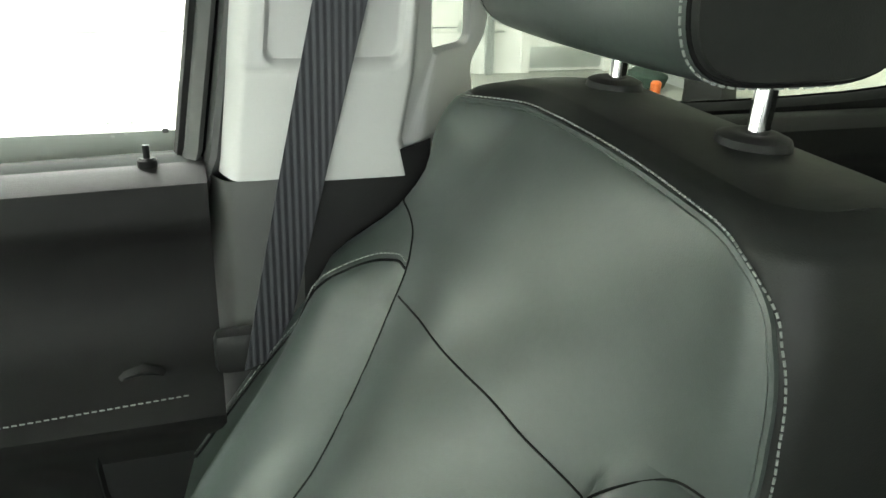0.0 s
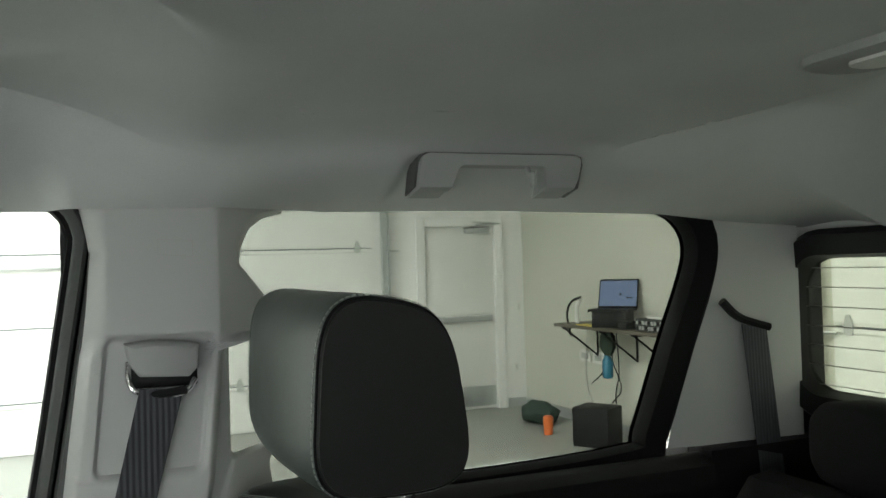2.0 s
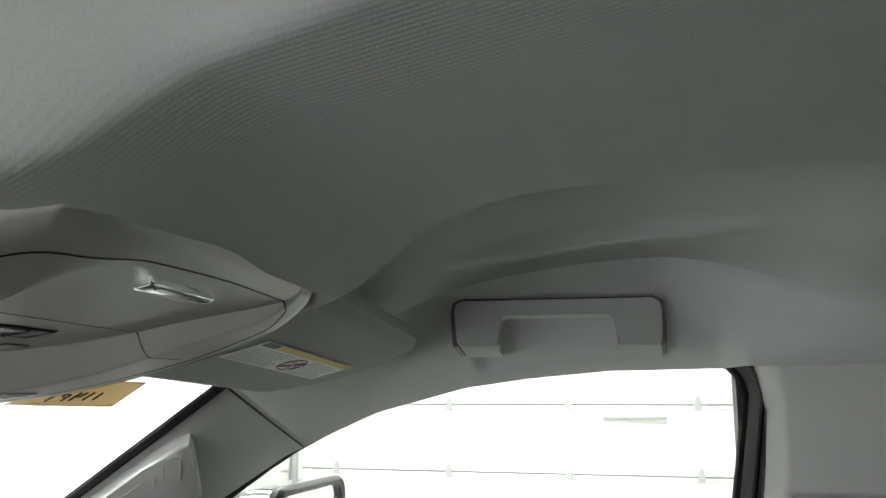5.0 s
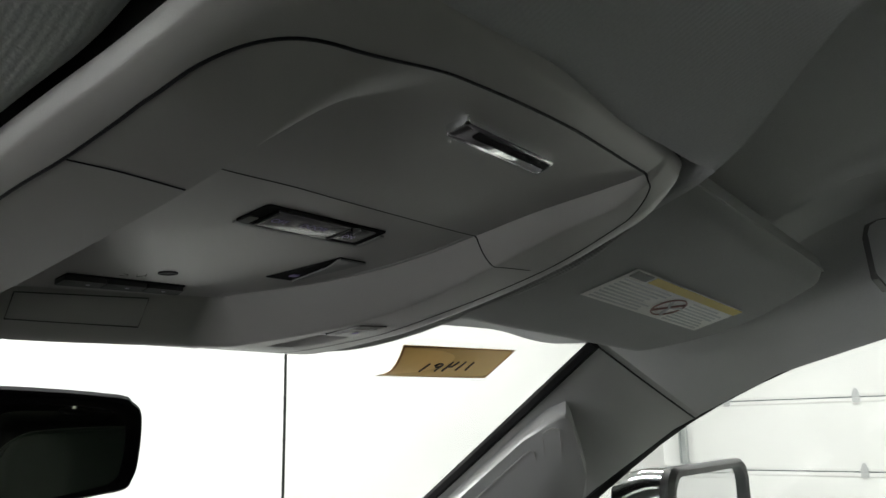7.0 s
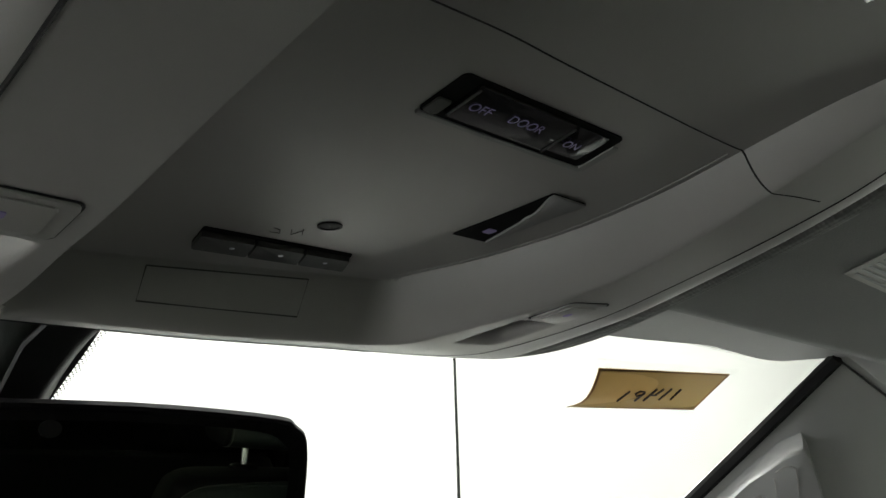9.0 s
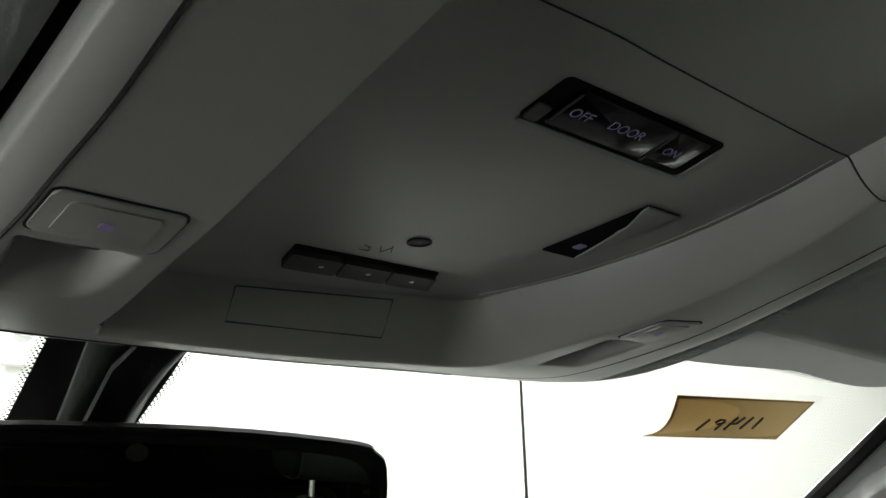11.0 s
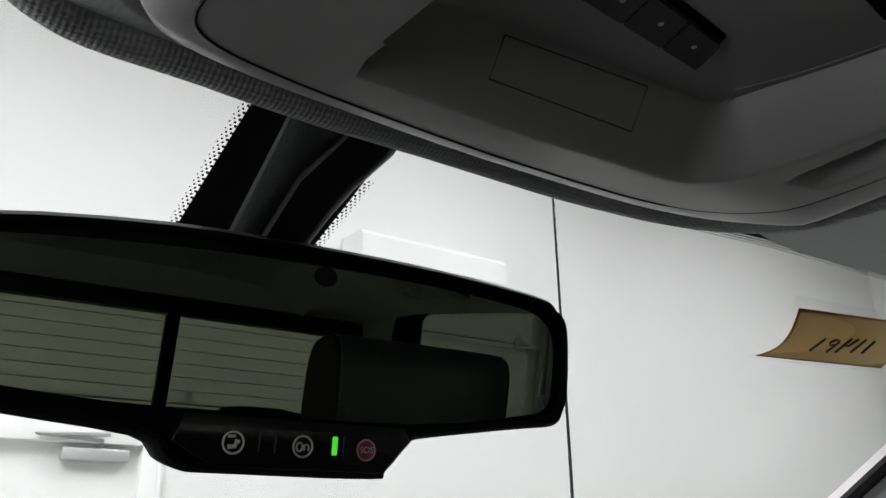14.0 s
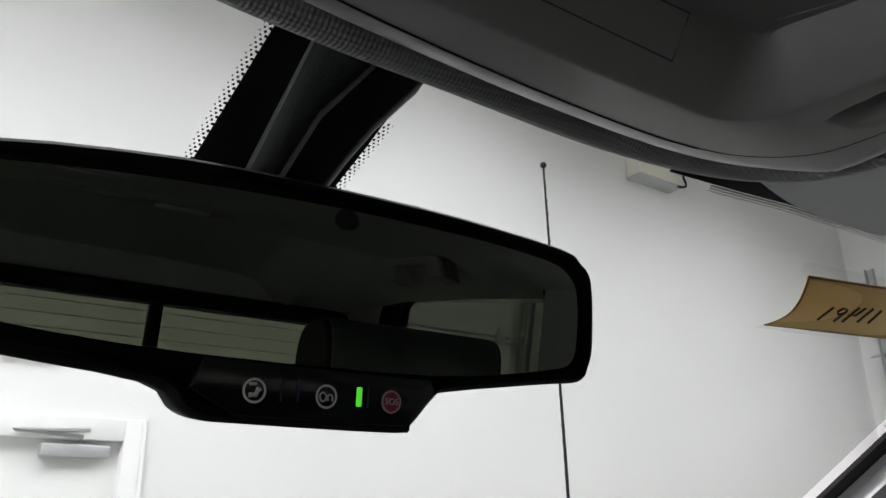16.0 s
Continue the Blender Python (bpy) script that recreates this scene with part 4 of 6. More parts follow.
for k in range(7):
    part("heating_wire", box(XC - 0.81, XC + 0.81, REAR_Y - 0.0215, REAR_Y - 0.0205, 1.400 + 0.032 * k, 1.4014 + 0.032 * k), CONSOLE_DARK, cab, smooth=False)

# windshield
WS_TAN = 0.62


def shield(x, z):
    """The y of the glass at x and height z."""
    return 0.960 + (1.662 - z) / WS_TAN - 0.17 * (x - XC) ** 2


part("windshield", sheet(24, 12, lambda u, v: (XC + (0.62 + 0.08 * v) * (2 * u - 1), shield(XC + (0.62 + 0.08 * v) * (2 * u - 1), 1.72 - 0.52 * v), 1.72 - 0.52 * v), (0, 0.003, 0.003)), GLASS, cab, "clear windshield").visible_shadow = False
FRIT = [(0.2, 1.685), (0.303, 1.6856), (0.34, 1.6858), (0.40, 1.6847), (0.482, 1.6821), (0.56, 1.677)]


def on_shield(x, z):
    return Vector((x, shield(x, z) - 0.003, z - 0.002))


part("printed_edge", sheet(40, 4, lambda u, v: on_shield(0.225 + 0.355 * u, lerp_table(FRIT, 0.225 + 0.355 * u) + 0.0035 + 0.03 * v)), BLACK, cab, "black printed edge of the glass")
bm = bmesh.new()
for r in range(3):
    for k in range(180):
        x = 0.265 + 0.0018 * k + (0.0009 if r % 2 else 0)
        p, q = on_shield(x, lerp_table(FRIT, x) + 0.0028 - 0.0010 * r), 0.00085 - 0.00015 * r
        bm.faces.new([bm.verts.new(p + Vector((q * math.cos(a), -q * math.sin(a) * 0.85, q * math.sin(a) * 0.53))) for a in (math.pi / 3 * i for i in range(6))])
tagged(part("printed_dots", bm, BLACK, cab, "dots along the printed edge", smooth=False), kind="stuff")


def pillar_point(y, u, right=True, proud=0.0):
    """The windshield pillar's trim at y: u 0 at the glass, 1 at the door's opening."""
    k = (y - 0.797) / 0.75
    a = Vector((0.556 + 0.075 * k, y - 0.003, 1.662 - 0.48 * k))
    c = Vector((0.775, y, lerp_table([(0.70, 1.632), (0.83, 1.574), (0.95, 1.498), (1.05, 1.418), (1.13, 1.33), (1.2, 1.25)], y)))
    p = a.lerp(c, u) - Vector((0.55, 0.35, 0.75)).normalized() * (0.018 * math.sin(math.pi * u) * step(0.79, 0.86, y) + proud)
    return Vector((side_x(p.x, right), p.y, p.z))


part("trim_seam", tube([pillar_point(0.801, k / 20, True, 0.0006) for k in range(21)], 0.0011, 5), BLACK, cab)
for right in (True, False):
    edge = [(side_x(0.552 + 0.075 * k / 10, right), 0.797 + 0.75 * k / 10, 1.66 - 0.48 * k / 10) for k in range(11)]
    part("windshield_seal", tube(edge, 0.006, 6), RUBBER, cab)

    part("windshield_pillar_trim", sheet(16, 24, lambda u, v: pillar_point(0.796 + 0.40 * v, u, right, -0.0015 * (1 - v) ** 8)), TRIM, cab, "light grey windshield pillar trim")
part("floor_pan", box(XC - 0.93, XC + 0.93, -0.92, 1.5, 0.45, 0.5), DARK_TRIM, cab, "dark cab floor")
part("dashboard", sheet(20, 10, lambda u, v: (XC + 0.9 * (2 * u - 1), 1.02 + 0.68 * v, 1.18 + 0.03 * math.sin(math.pi * v) - 0.02 * (2 * u - 1) ** 2)), DARK_TRIM, cab, "dark dashboard top")
part("dash_face", box(XC - 0.9, XC + 0.9, 1.02, 1.1, 0.5, 1.18), DARK_TRIM, cab)

# ---- doors: dark inner panels under the windows ----
for right in (True, False):
    for y0, y1, nm, xo in ((0.272, 1.12, "front_door", 0.0), (-0.66, 0.03, "rear_door", 0.065)):
        dr = thing(nm, "dark grey inner door panel with a padded armrest and stitching", "car door")
        prof = [(1.306, 0.80), (1.310, 0.785), (1.306, 0.765), (1.296, 0.750), (1.27, 0.742), (1.258, 0.744), (1.250, 0.752), (1.22, 0.760), (1.17, 0.757), (1.135, 0.735), (1.115, 0.705), (1.10, 0.695), (1.085, 0.698), (1.06, 0.725), (1.0, 0.745), (0.8, 0.75), (0.55, 0.76)]
        n = 24
        part("panel", sheet(len(prof) - 1, n, lambda u, v: (side_x(prof[round(u * (len(prof) - 1))][1] + xo, right), y0 + (y1 - y0) * v, prof[round(u * (len(prof) - 1))][0] - 0.02 * v * (1 if nm == "front_door" else 0))), DARK_TRIM, dr)
        if nm == "front_door" and right:
            part("sill_cap", sheet(6, 20, lambda u, v: (0.812 - 0.066 * u, y0 + 0.003 + (y1 - y0) * v, 1.3085 - 0.02 * v + 0.006 * math.sin(math.pi * u) - 0.038 * u ** 3)), SILL, dr, "smooth dark sill cap")
            pin = part("lock_pin", tube([(0.775, 0.32, 1.30), (0.775, 0.32, 1.325)], 0.0030, 10), BLACK, dr, "black lock pin")
            part("pin_collar", loft([[(0.775 + r * math.cos(a), 0.32 + r * math.sin(a), z) for a in (2 * math.pi * i / 16 for i in range(16))] for z, r in ((1.306, 0.0085), (1.3120, 0.0083), (1.3140, 0.0060), (1.3135, 0.0032))]), DARK_TRIM, pin)
            bm = bmesh.new()
            for k in range(90):
                y = y0 + 0.03 + 0.0062 * k
                add_tube(bm, [(0.6945, y, 1.126 - 0.055 * (y - y0) / (y1 - y0)), (0.6945, y + 0.004, 1.126 - 0.055 * (y - y0) / (y1 - y0))], 0.0007, 5)
            part("stitching", bm, STITCH, dr, "pale thread stitching")
            part("pull_cup", loft([[(0.742 + dx, 0.33 + 0.05 * s * math.cos(a) + 0.01, 1.04 + 0.10 * s * math.sin(a)) for a in (2 * math.pi * i / 20 for i in range(20))] for s, dx in ((1.0, -0.012), (0.95, -0.016), (0.8, -0.006), (0.75, 0.01))]), BLACK, dr)
lbl = thing("window_sticker", "small white label with a dark square on the window", "label")
part("square", box(0.8085, 0.8095, 0.3015, 0.3065, 1.3265, 1.3305), CHARCOAL, lbl, smooth=False)
for k, (yy, zz) in enumerate(((0.33, 1.336), (0.34, 1.331), (0.35, 1.336), (0.336, 1.326), (0.347, 1.324))):
    part("print", box(0.8085, 0.8095, yy, yy + 0.003, zz, zz + 0.0015), GREY_METAL, lbl, smooth=False)

# ---- B-pillar trim ----
bp = thing("pillar_trim", "light grey moulded plastic trim on the door pillar", "pillar trim")


def bx(y, z):
    """Room side of the pillar trim: bowed, leaning in towards the roof."""
    t = (y - 0.15) / 0.115
    return 0.728 + 0.018 * abs(t) ** 3 + 0.006 * (1.5 - z)


def pillar_edges(z):
    front = lerp_table([(1.29, 0.267), (1.42, 0.250), (1.55, 0.2315), (1.64, 0.220), (1.69, 0.230)], z)
    back = lerp_table([(1.29, 0.085), (1.33, 0.095), (1.38, 0.085), (1.527, 0.072), (1.537, 0.03), (1.55, 0.0), (1.57, -0.004), (1.593, 0.018), (1.624, 0.048), (1.644, 0.046), (1.669, 0.032), (1.684, 0.010), (1.694, -0.03)], z)
    return front, back


def pocket(y, z, y0, y1, z0, z1, r):
    """Distance outside a rectangle with rounded corners."""
    dy, dz = max(y0 + r - y, y - y1 + r, 0.0), max(z0 + r - z, z - z1 + r, 0.0)
    return math.hypot(dy, dz) - r + 0.0045


def pillar_face(u, v):
    z = 1.298 + 0.396 * v
    f, b = pillar_edges(z)
    y = f + (b - f) * u
    x = bx(y, z)
    if u < 0.12:
        x += 0.05 * (1 - u / 0.12) ** 2
    if u > 0.9:
        x += 0.06 * ((u - 0.9) / 0.1) ** 2
    if z > 1.535 and y < 0.085:
        x += 0.85 * (0.085 - y) * step(1.535, 1.545, z)
    # shallow moulded panel, and in it the pocket of the belt guide, both with rounded corners
    lean = 0.10 * (z - 1.47)
    panel = 0.003 * step(0.0045, 0.0, pocket(y + lean, z, 0.094, 0.238, 1.391, 1.551, 0.014))
    inner = 0.007 * step(0.005, 0.0, pocket(y + lean, z, 0.099, 0.214, 1.396, 1.548, 0.012))
    return (x + panel + inner, y, z)


part("upper_trim", sheet(130, 170, pillar_face), TRIM, bp)
low = lambda u, v: (bx(0.27 - 0.19 * u, 1.25) + (0.05 * (1 - u / 0.12) ** 2 if u < 0.12 else 0), lerp_table([(0, 0.275), (1, 0.08)], u) + 0.01 * (1 - v), 0.85 + (lerp_table([(0, 1.297), (0.5, 1.303), (1, 1.33)], u) - 0.85) * v)
# one lower trim in two colours: charcoal in front, black from the belt backwards
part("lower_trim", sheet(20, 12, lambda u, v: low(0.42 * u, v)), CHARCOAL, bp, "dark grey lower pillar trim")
part("lower_trim_rear", sheet(20, 12, lambda u, v: low(0.42 + 0.58 * u, v)), BLACK, bp, "black rear half of the lower pillar trim")
# trim that reaches back over the rear window's front corner, with its opening
hole = [(0.047 + a, 1.467 + c) for a, c in round_rect(0.050, 0.136, 0.010, 5)]
flank = [(0.110, 1.565), (-0.001, 1.572), (-0.009, 1.54), (-0.008, 1.44), (-0.002, 1.405), (0.012, 1.388), (0.018, 1.372), (0.017, 1.315), (0.110, 1.300)]


def spoke(poly, a):
    """Where a ray from the middle of the opening leaves an outline."""
    o, d = Vector((0.047, 1.467)), Vector((0.03 * math.cos(a), 0.08 * math.sin(a)))
    best = o
    for (ay, az), (cy, cz) in zip(poly, poly[1:] + poly[:1]):
        ey, ez = cy - ay, cz - az
        det = d.x * ez - d.y * ey
        if abs(det) > 1e-12:
            t, k = ((ay - o.x) * ez - (az - o.y) * ey) / det, ((ay - o.x) * d.y - (az - o.y) * d.x) / det
            if t > 0 and -1e-6 <= k <= 1 + 1e-6 and (d * t).length > (best - o).length:
                best = o + d * t
    return best


flank = [(p.x, p.y) for p in smooth_line([(a, c, 0) for a, c in flank], 5)]
angles = [2 * math.pi * k / 120 for k in range(120)]
rims = []
for poly, o, dx in ((hole, 0.0, 0.024), (hole, 0.0, 0.006), (hole, 0.0012, 0.002), (hole, 0.004, 0.0), (flank, -0.004, 0.0), (flank, -0.001, 0.002), (flank, 0.0, 0.006), (flank, 0.0, 0.03)):
    pts = [spoke(outset(poly, o), a) for a in angles]
    rims.append([(0.7415 + 1.05 * max(0.0, 0.090 - p.x) + dx, p.x, p.y) for p in pts])
part("window_flank", loft(rims, cap=False), TRIM, bp)
part("badge", loft([[(bx(y, z) - 0.0012, y, z) for y, z in outset([(0.150, 1.653), (0.150, 1.636), (0.113, 1.633), (0.113, 1.651)], o)] for o in (0.0, -0.0006)], cap=False), CONSOLE, bp, "moulded airbag mark")

# ---- seat belt ----
belt = thing("seat_belt", "black seat belt with a grey height-adjuster guide", "seat belt")
gx = 0.730
cover = [(0.187, 1.541), (0.183, 1.520), (0.172, 1.505), (0.120, 1.502), (0.110, 1.512), (0.109, 1.537), (0.125, 1.541), (0.160, 1.544)]
bm = loft([[(gx + dx, 0.148 + (a - 0.148) * k, 1.522 + (c - 1.522) * k) for a, c in cover] for dx, k in ((0.012, 0.98), (-0.006, 1.0), (-0.020, 0.93), (-0.024, 0.75))])
part("guide_cover", bm, HANDLE, belt, "grey plastic guide cover")
part("guide_back", box(gx + 0.006, gx + 0.012, 0.110, 0.183, 1.490, 1.534, 0.003), BLACK, belt)
ringpts = smooth_line([(gx - 0.008, 0.183, 1.522), (gx - 0.012, 0.182, 1.500), (gx - 0.016, 0.172, 1.488), (gx - 0.018, 0.148, 1.484), (gx - 0.016, 0.124, 1.488), (gx - 0.012, 0.114, 1.500)])
part("guide_ring", tube(ringpts, 0.0032, 8), CHROME, belt, "steel guide ring")
part("guide_sleeve", tube([(gx - 0.0175, 0.172, 1.489), (gx - 0.019, 0.148, 1.4865), (gx - 0.0175, 0.124, 1.489)], 0.0048, 8), BLACK, belt)
top, bot = (gx - 0.020, 0.1495, 1.492), (0.700, 0.236, 1.145)


def web_fn(u, v):
    c = Vector(top).lerp(Vector(bot), v)
    tw = 0.25 + 0.45 * v
    return (c.x + 0.004 * math.sin(math.pi * v) - 0.0235 * (1 - 2 * u) * math.sin(tw), c.y + 0.0235 * (1 - 2 * u) * math.cos(tw), c.z - 0.004 * (u - 0.5))


part("webbing", sheet(28, 40, web_fn, (0.0016, 0, 0)), WEB, belt, "ribbed black webbing")
part("tongue_stop", box(0.705, 0.728, 0.225, 0.278, 1.132, 1.172, 0.008), BLACK, belt)

# ---- grab handles ----


def grab_handle(y0, y1, x0, x1, zc, h, hook):
    th = thing("grab_handle", "grey plastic roof grab handle" + (" with a coat hook" if hook else ""), "grab handle", "grab handles along the roof rail")
    L = y1 - y0

    outer = [(0.0, 0.30), (0.0, 0.80), (0.012, 0.93), (0.045, 1.0), (0.955, 1.0), (0.988, 0.93), (1.0, 0.80), (1.0, 0.12), (0.985, 0.0), (0.80, 0.0), (0.787, 0.05), (0.783, 0.48), (0.770, 0.62), (0.745, 0.68), (0.255, 0.68), (0.230, 0.62), (0.217, 0.48), (0.213, 0.05), (0.20, 0.0), (0.015, 0.0)]

    def to3(a, c, d):
        bow = 0.006 * (1 - (2 * a - 1) ** 2) * c
        return Vector((x0 + (x1 - x0) * a - d + 0.016 * (1 - c), y0 + L * a, zc - h / 2 + h * c + d * 0.25 + 0.3 * bow))

    part("grip", prism(outer, -0.003, 0.012, to3, 0.0018), HANDLE, th)
    for a0, a1 in ((0.012, 0.195), (0.805, 0.988)):
        part("foot", prism([(a0, 0.03), (a1, 0.03), (a1, 0.96), (a0, 0.96)], -0.03, 0.006, to3, 0.003), HANDLE, th)
    # shadow gap of the moulded pocket, along the top and round the ends
    rim = [(-0.012, 0.10), (-0.014, 0.80), (-0.004, 1.02), (0.04, 1.09), (0.96, 1.09), (1.012, 1.02), (1.03, 0.80), (1.028, 0.06), (1.0, 0.06), (1.0, 0.80), (0.955, 0.98), (0.045, 0.98), (0.003, 0.80), (0.0, 0.10)]
    if hook:
        rim = [(1 - a, c) for a, c in rim]
    part("pocket_gap", prism(rim, -0.03, 0.003, to3), CONSOLE_DARK, th, "dark gap round the handle")
    if hook:
        p = to3(0.33, 0.30, 0.004)
        part("coat_hook", tube(smooth_line([p + Vector((-0.004, 0, 0.014)), p + Vector((-0.012, 0, 0.002)), p + Vector((-0.017, 0, -0.008)), p + Vector((-0.023, 0.002, 0.000)), p + Vector((-0.022, 0.003, 0.006))]), 0.0035, 8), HANDLE, th)
    return th


grab_handle(-0.336, -0.130, 0.650, 0.655, 1.721, 0.038, True)
grab_handle(0.328, 0.556, 0.660, 0.640, 1.7275, 0.050, False)

# ---- passenger seat ----
SXC = 0.515
seat = thing("passenger_seat", "black leather bucket seat with pale stitching", "car seat")


def seat_front(x, z):
    """The front of the backrest, before its edges are rounded."""
    g = 0.15 + 1.05 * step(0.28, 0.52, x)
    y = 0.045 + 0.6 * (1.385 - max(z, 1.05)) * g + 0.30 * (1.05 - min(z, 1.05)) + 0.035 * step(0.59, 0.68, x) * step(1.30, 1.38, z)
    xs = lerp_table([(1.0, 0.525), (1.13, 0.53), (1.155, 0.533), (1.203, 0.557), (1.25, 0.592)], z)
    outer = step(xs, xs + 0.045, x) * (1 - step(1.232, 1.285, z))
    y += 0.034 * outer * math.sin(math.pi * min(0.85, max(0, (x - xs + 0.01) / 0.18)))
    y += 0.045 * (1 - step(1.232, 1.262, z)) * (1 - step(0.335, 0.37, x))
    return y


def seat_half(z):
    """Half width of the backrest at a height."""
    return lerp_table([(0.7, 0.235), (1.0, 0.232), (1.15, 0.228), (1.25, 0.216), (1.30, 0.211), (1.345, 0.203), (1.368, 0.194), (1.380, 0.189), (1.388, 0.181), (1.394, 0.165)], z)


def seat_mid(z):
    return lerp_table([(0.7, 0.515), (1.15, 0.518), (1.25, 0.506), (1.32, 0.498), (1.40, 0.490)], z)


def rounded(q):
    q = min(1.0, max(0.0, q))
    return 1 - math.sqrt(1 - q * q)


def seat_skin(x, z):
    """The front skin with rounded sides and top."""
    hw, mx = seat_half(z), seat_mid(z)
    rr = 0.030
    return seat_front(x, z) - rr * rounded((abs(x - mx) - (hw - rr)) / rr) - 0.016 * rounded((z - 1.376) / 0.018)


rings = []
for z in [0.70, 0.8, 0.9, 1.0, 1.04, 1.08, 1.11, 1.14, 1.165, 1.19, 1.21, 1.225, 1.24, 1.25, 1.26, 1.27, 1.28, 1.29, 1.30, 1.315, 1.33, 1.345, 1.356, 1.361, 1.366, 1.370, 1.374, 1.377, 1.380, 1.3825, 1.385, 1.387, 1.389, 1.392, 1.394]:
    hw, mx = seat_half(z), seat_mid(z)
    yb = -0.072 - 0.10 * (1.39 - z) + 0.018 * rounded((z - 1.33) / 0.064)
    r = []
    for k in range(97):
        x = mx - hw * math.sin(math.pi * (k / 96 - 0.5))
        r.append((x, seat_skin(x, z), z))
    for k in range(25):
        s = -1 + 2 * k / 24
        r.append((mx + hw * s, yb + 0.030 * rounded((abs(s) * hw - (hw - 0.045)) / 0.045) + 0.002, z))
    rings.append(r)
def strip(rows, k0, k1):
    """An open skin through the points k0 to k1 of each ring."""
    nu, nv = k1 - k0, len(rows) - 1
    return sheet(nu, nv, lambda u, v: rows[round(v * nv)][(k0 + round(u * nu)) % len(rows[0])])


PIPING = [(0.7, 0.295), (1.2, 0.295), (1.25, 0.296), (1.29, 0.2965), (1.32, 0.299), (1.343, 0.304), (1.360, 0.312), (1.372, 0.325), (1.379, 0.345), (1.382, 0.38), (1.3845, 0.44), (1.3852, 0.52), (1.386, 0.9)]


def mid(ring_points):
    return sum((Vector(p) for p in ring_points), Vector()) / len(ring_points)


def half_skin(front):
    """The backrest's leather face, or the dark vinyl behind its piping."""
    src = rings if front else [[(mid(r) + (Vector(p) - mid(r)) * 0.996) for p in r] for r in rings]
    bm = loft(src, cap=False)
    drop = []
    if not front:
        for f in bm.faces:
            c = f.calc_center_median()
            if c.x > lerp_table(PIPING, c.z) + 0.004 and c.y > seat_skin(c.x, c.z) - 0.006 and c.z < 1.3835:
                drop.append(f)
        bmesh.ops.delete(bm, geom=drop, context="FACES")
        return bm
    for f in bm.faces:
        c = f.calc_center_median()
        face = c.x > lerp_table(PIPING, c.z) and c.y > seat_skin(c.x, c.z) - 0.006
        if face != front:
            drop.append(f)
    bmesh.ops.delete(bm, geom=drop, context="FACES")
    return bm


part("backrest", half_skin(True), LEATHER, seat, "black leather backrest")
top_ring = [mid(rings[-1]) + (Vector(p) - mid(rings[-1])) * 0.996 for p in rings[-1]]
part("top_cover", sheet(48, 6, lambda u, v: Vector(top_ring[round(96 * u)]).lerp(Vector(top_ring[121 - round(24 * u)]), v) + Vector((0, 0, 0.004 * math.sin(math.pi * v) * math.sin(math.pi * u) ** 0.5))), LEATHER_DARK, seat, "dark vinyl top of the backrest")
part("back_cover", half_skin(False), LEATHER_DARK, seat, "dark vinyl sides and back of the backrest")


def on_seat(x, z, off=0.001):
    return Vector((x, seat_skin(x, z) + off, z + off * 0.3))


def seam(name, pts, parent, r=0.0008, mat=None, n=6):
    return part(name, tube([on_seat(x, z, 0.0004) for x, z in [(p.x, p.y) for p in smooth_line([(a, b, 0) for a, b in pts], n)]], r, 6), mat or RUBBER, parent)


def stitches(pts, parent):
    bm = bmesh.new()
    line = [on_seat(p.x, p.y, 0.0020) for p in smooth_line([(a, b, 0) for a, b in pts], 30)]
    walked = [line[0]]
    for p in line[1:]:
        if (p - walked[-1]).length > 0.0038:
            walked.append(p)
    for a, b in zip(walked, walked[1:]):
        d = b - a
        add_tube(bm, [a + d * 0.15, a + d * 0.80], 0.00065, 5)
    return part("stitching", bm, STITCH, parent, "pale thread stitching")


seam("seam", [(0.586, 1.250), (0.514, 1.2555), (0.448, 1.250), (0.408, 1.238), (0.37, 1.225), (0.345, 1.210)], seat)
seam("seam", [(0.70, 1.289), (0.665, 1.287), (0.635, 1.282), (0.613, 1.273), (0.600, 1.262), (0.589, 1.247), (0.557, 1.203), (0.533, 1.155), (0.53, 1.12), (0.525, 1.0)], seat)
seam("seam", [(0.604, 1.264), (0.622, 1.264), (0.648, 1.25), (0.68, 1.20), (0.70, 1.14), (0.71, 1.05)], seat, 0.0012)
stitches([(0.606, 1.268), (0.624, 1.268), (0.652, 1.254), (0.685, 1.204), (0.705, 1.142), (0.714, 1.05)], seat)
seam("seam", [(0.297, 1.255), (0.312, 1.262), (0.330, 1.260), (0.345, 1.248), (0.352, 1.23), (0.355, 1.2), (0.355, 1.1)], seat)
side_edge = [(0.655, 1.380), (0.60, 1.3835), (0.52, 1.385), (0.44, 1.3845), (0.38, 1.382), (0.345, 1.379), (0.325, 1.372), (0.312, 1.360), (0.304, 1.343), (0.299, 1.32), (0.2965, 1.29), (0.296, 1.25), (0.295, 1.2)]
seam("piping", side_edge, seat, 0.0024, LEATHER)
stitches([(a - 0.004 * (b < 1.37), b + 0.003 * (b > 1.37)) for a, b in side_edge], seat)
# darker side of the backrest, towards the middle of the cab
cushion = []
for y in [0.10, 0.2, 0.35, 0.5, 0.58, 0.62]:
    cushion.append([(SXC + 0.245 * px, y, 0.83 + pz) for px, pz in ((1, -0.1), (1, 0.06), (0.9, 0.1), (0.7, 0.07), (0, 0.06 - 0.04 * step(0.5, 0.62, y)), (-0.7, 0.07), (-0.9, 0.1), (-1, 0.06), (-1, -0.1))])
part("cushion", loft(cushion), LEATHER, seat, "black leather seat cushion")
part("seat_base", box(SXC - 0.2, SXC + 0.2, 0.0, 0.5, 0.5, 0.75, 0.02), BLACK, seat)

HX, HY, HZ = 0.519, 0.0, 1.508
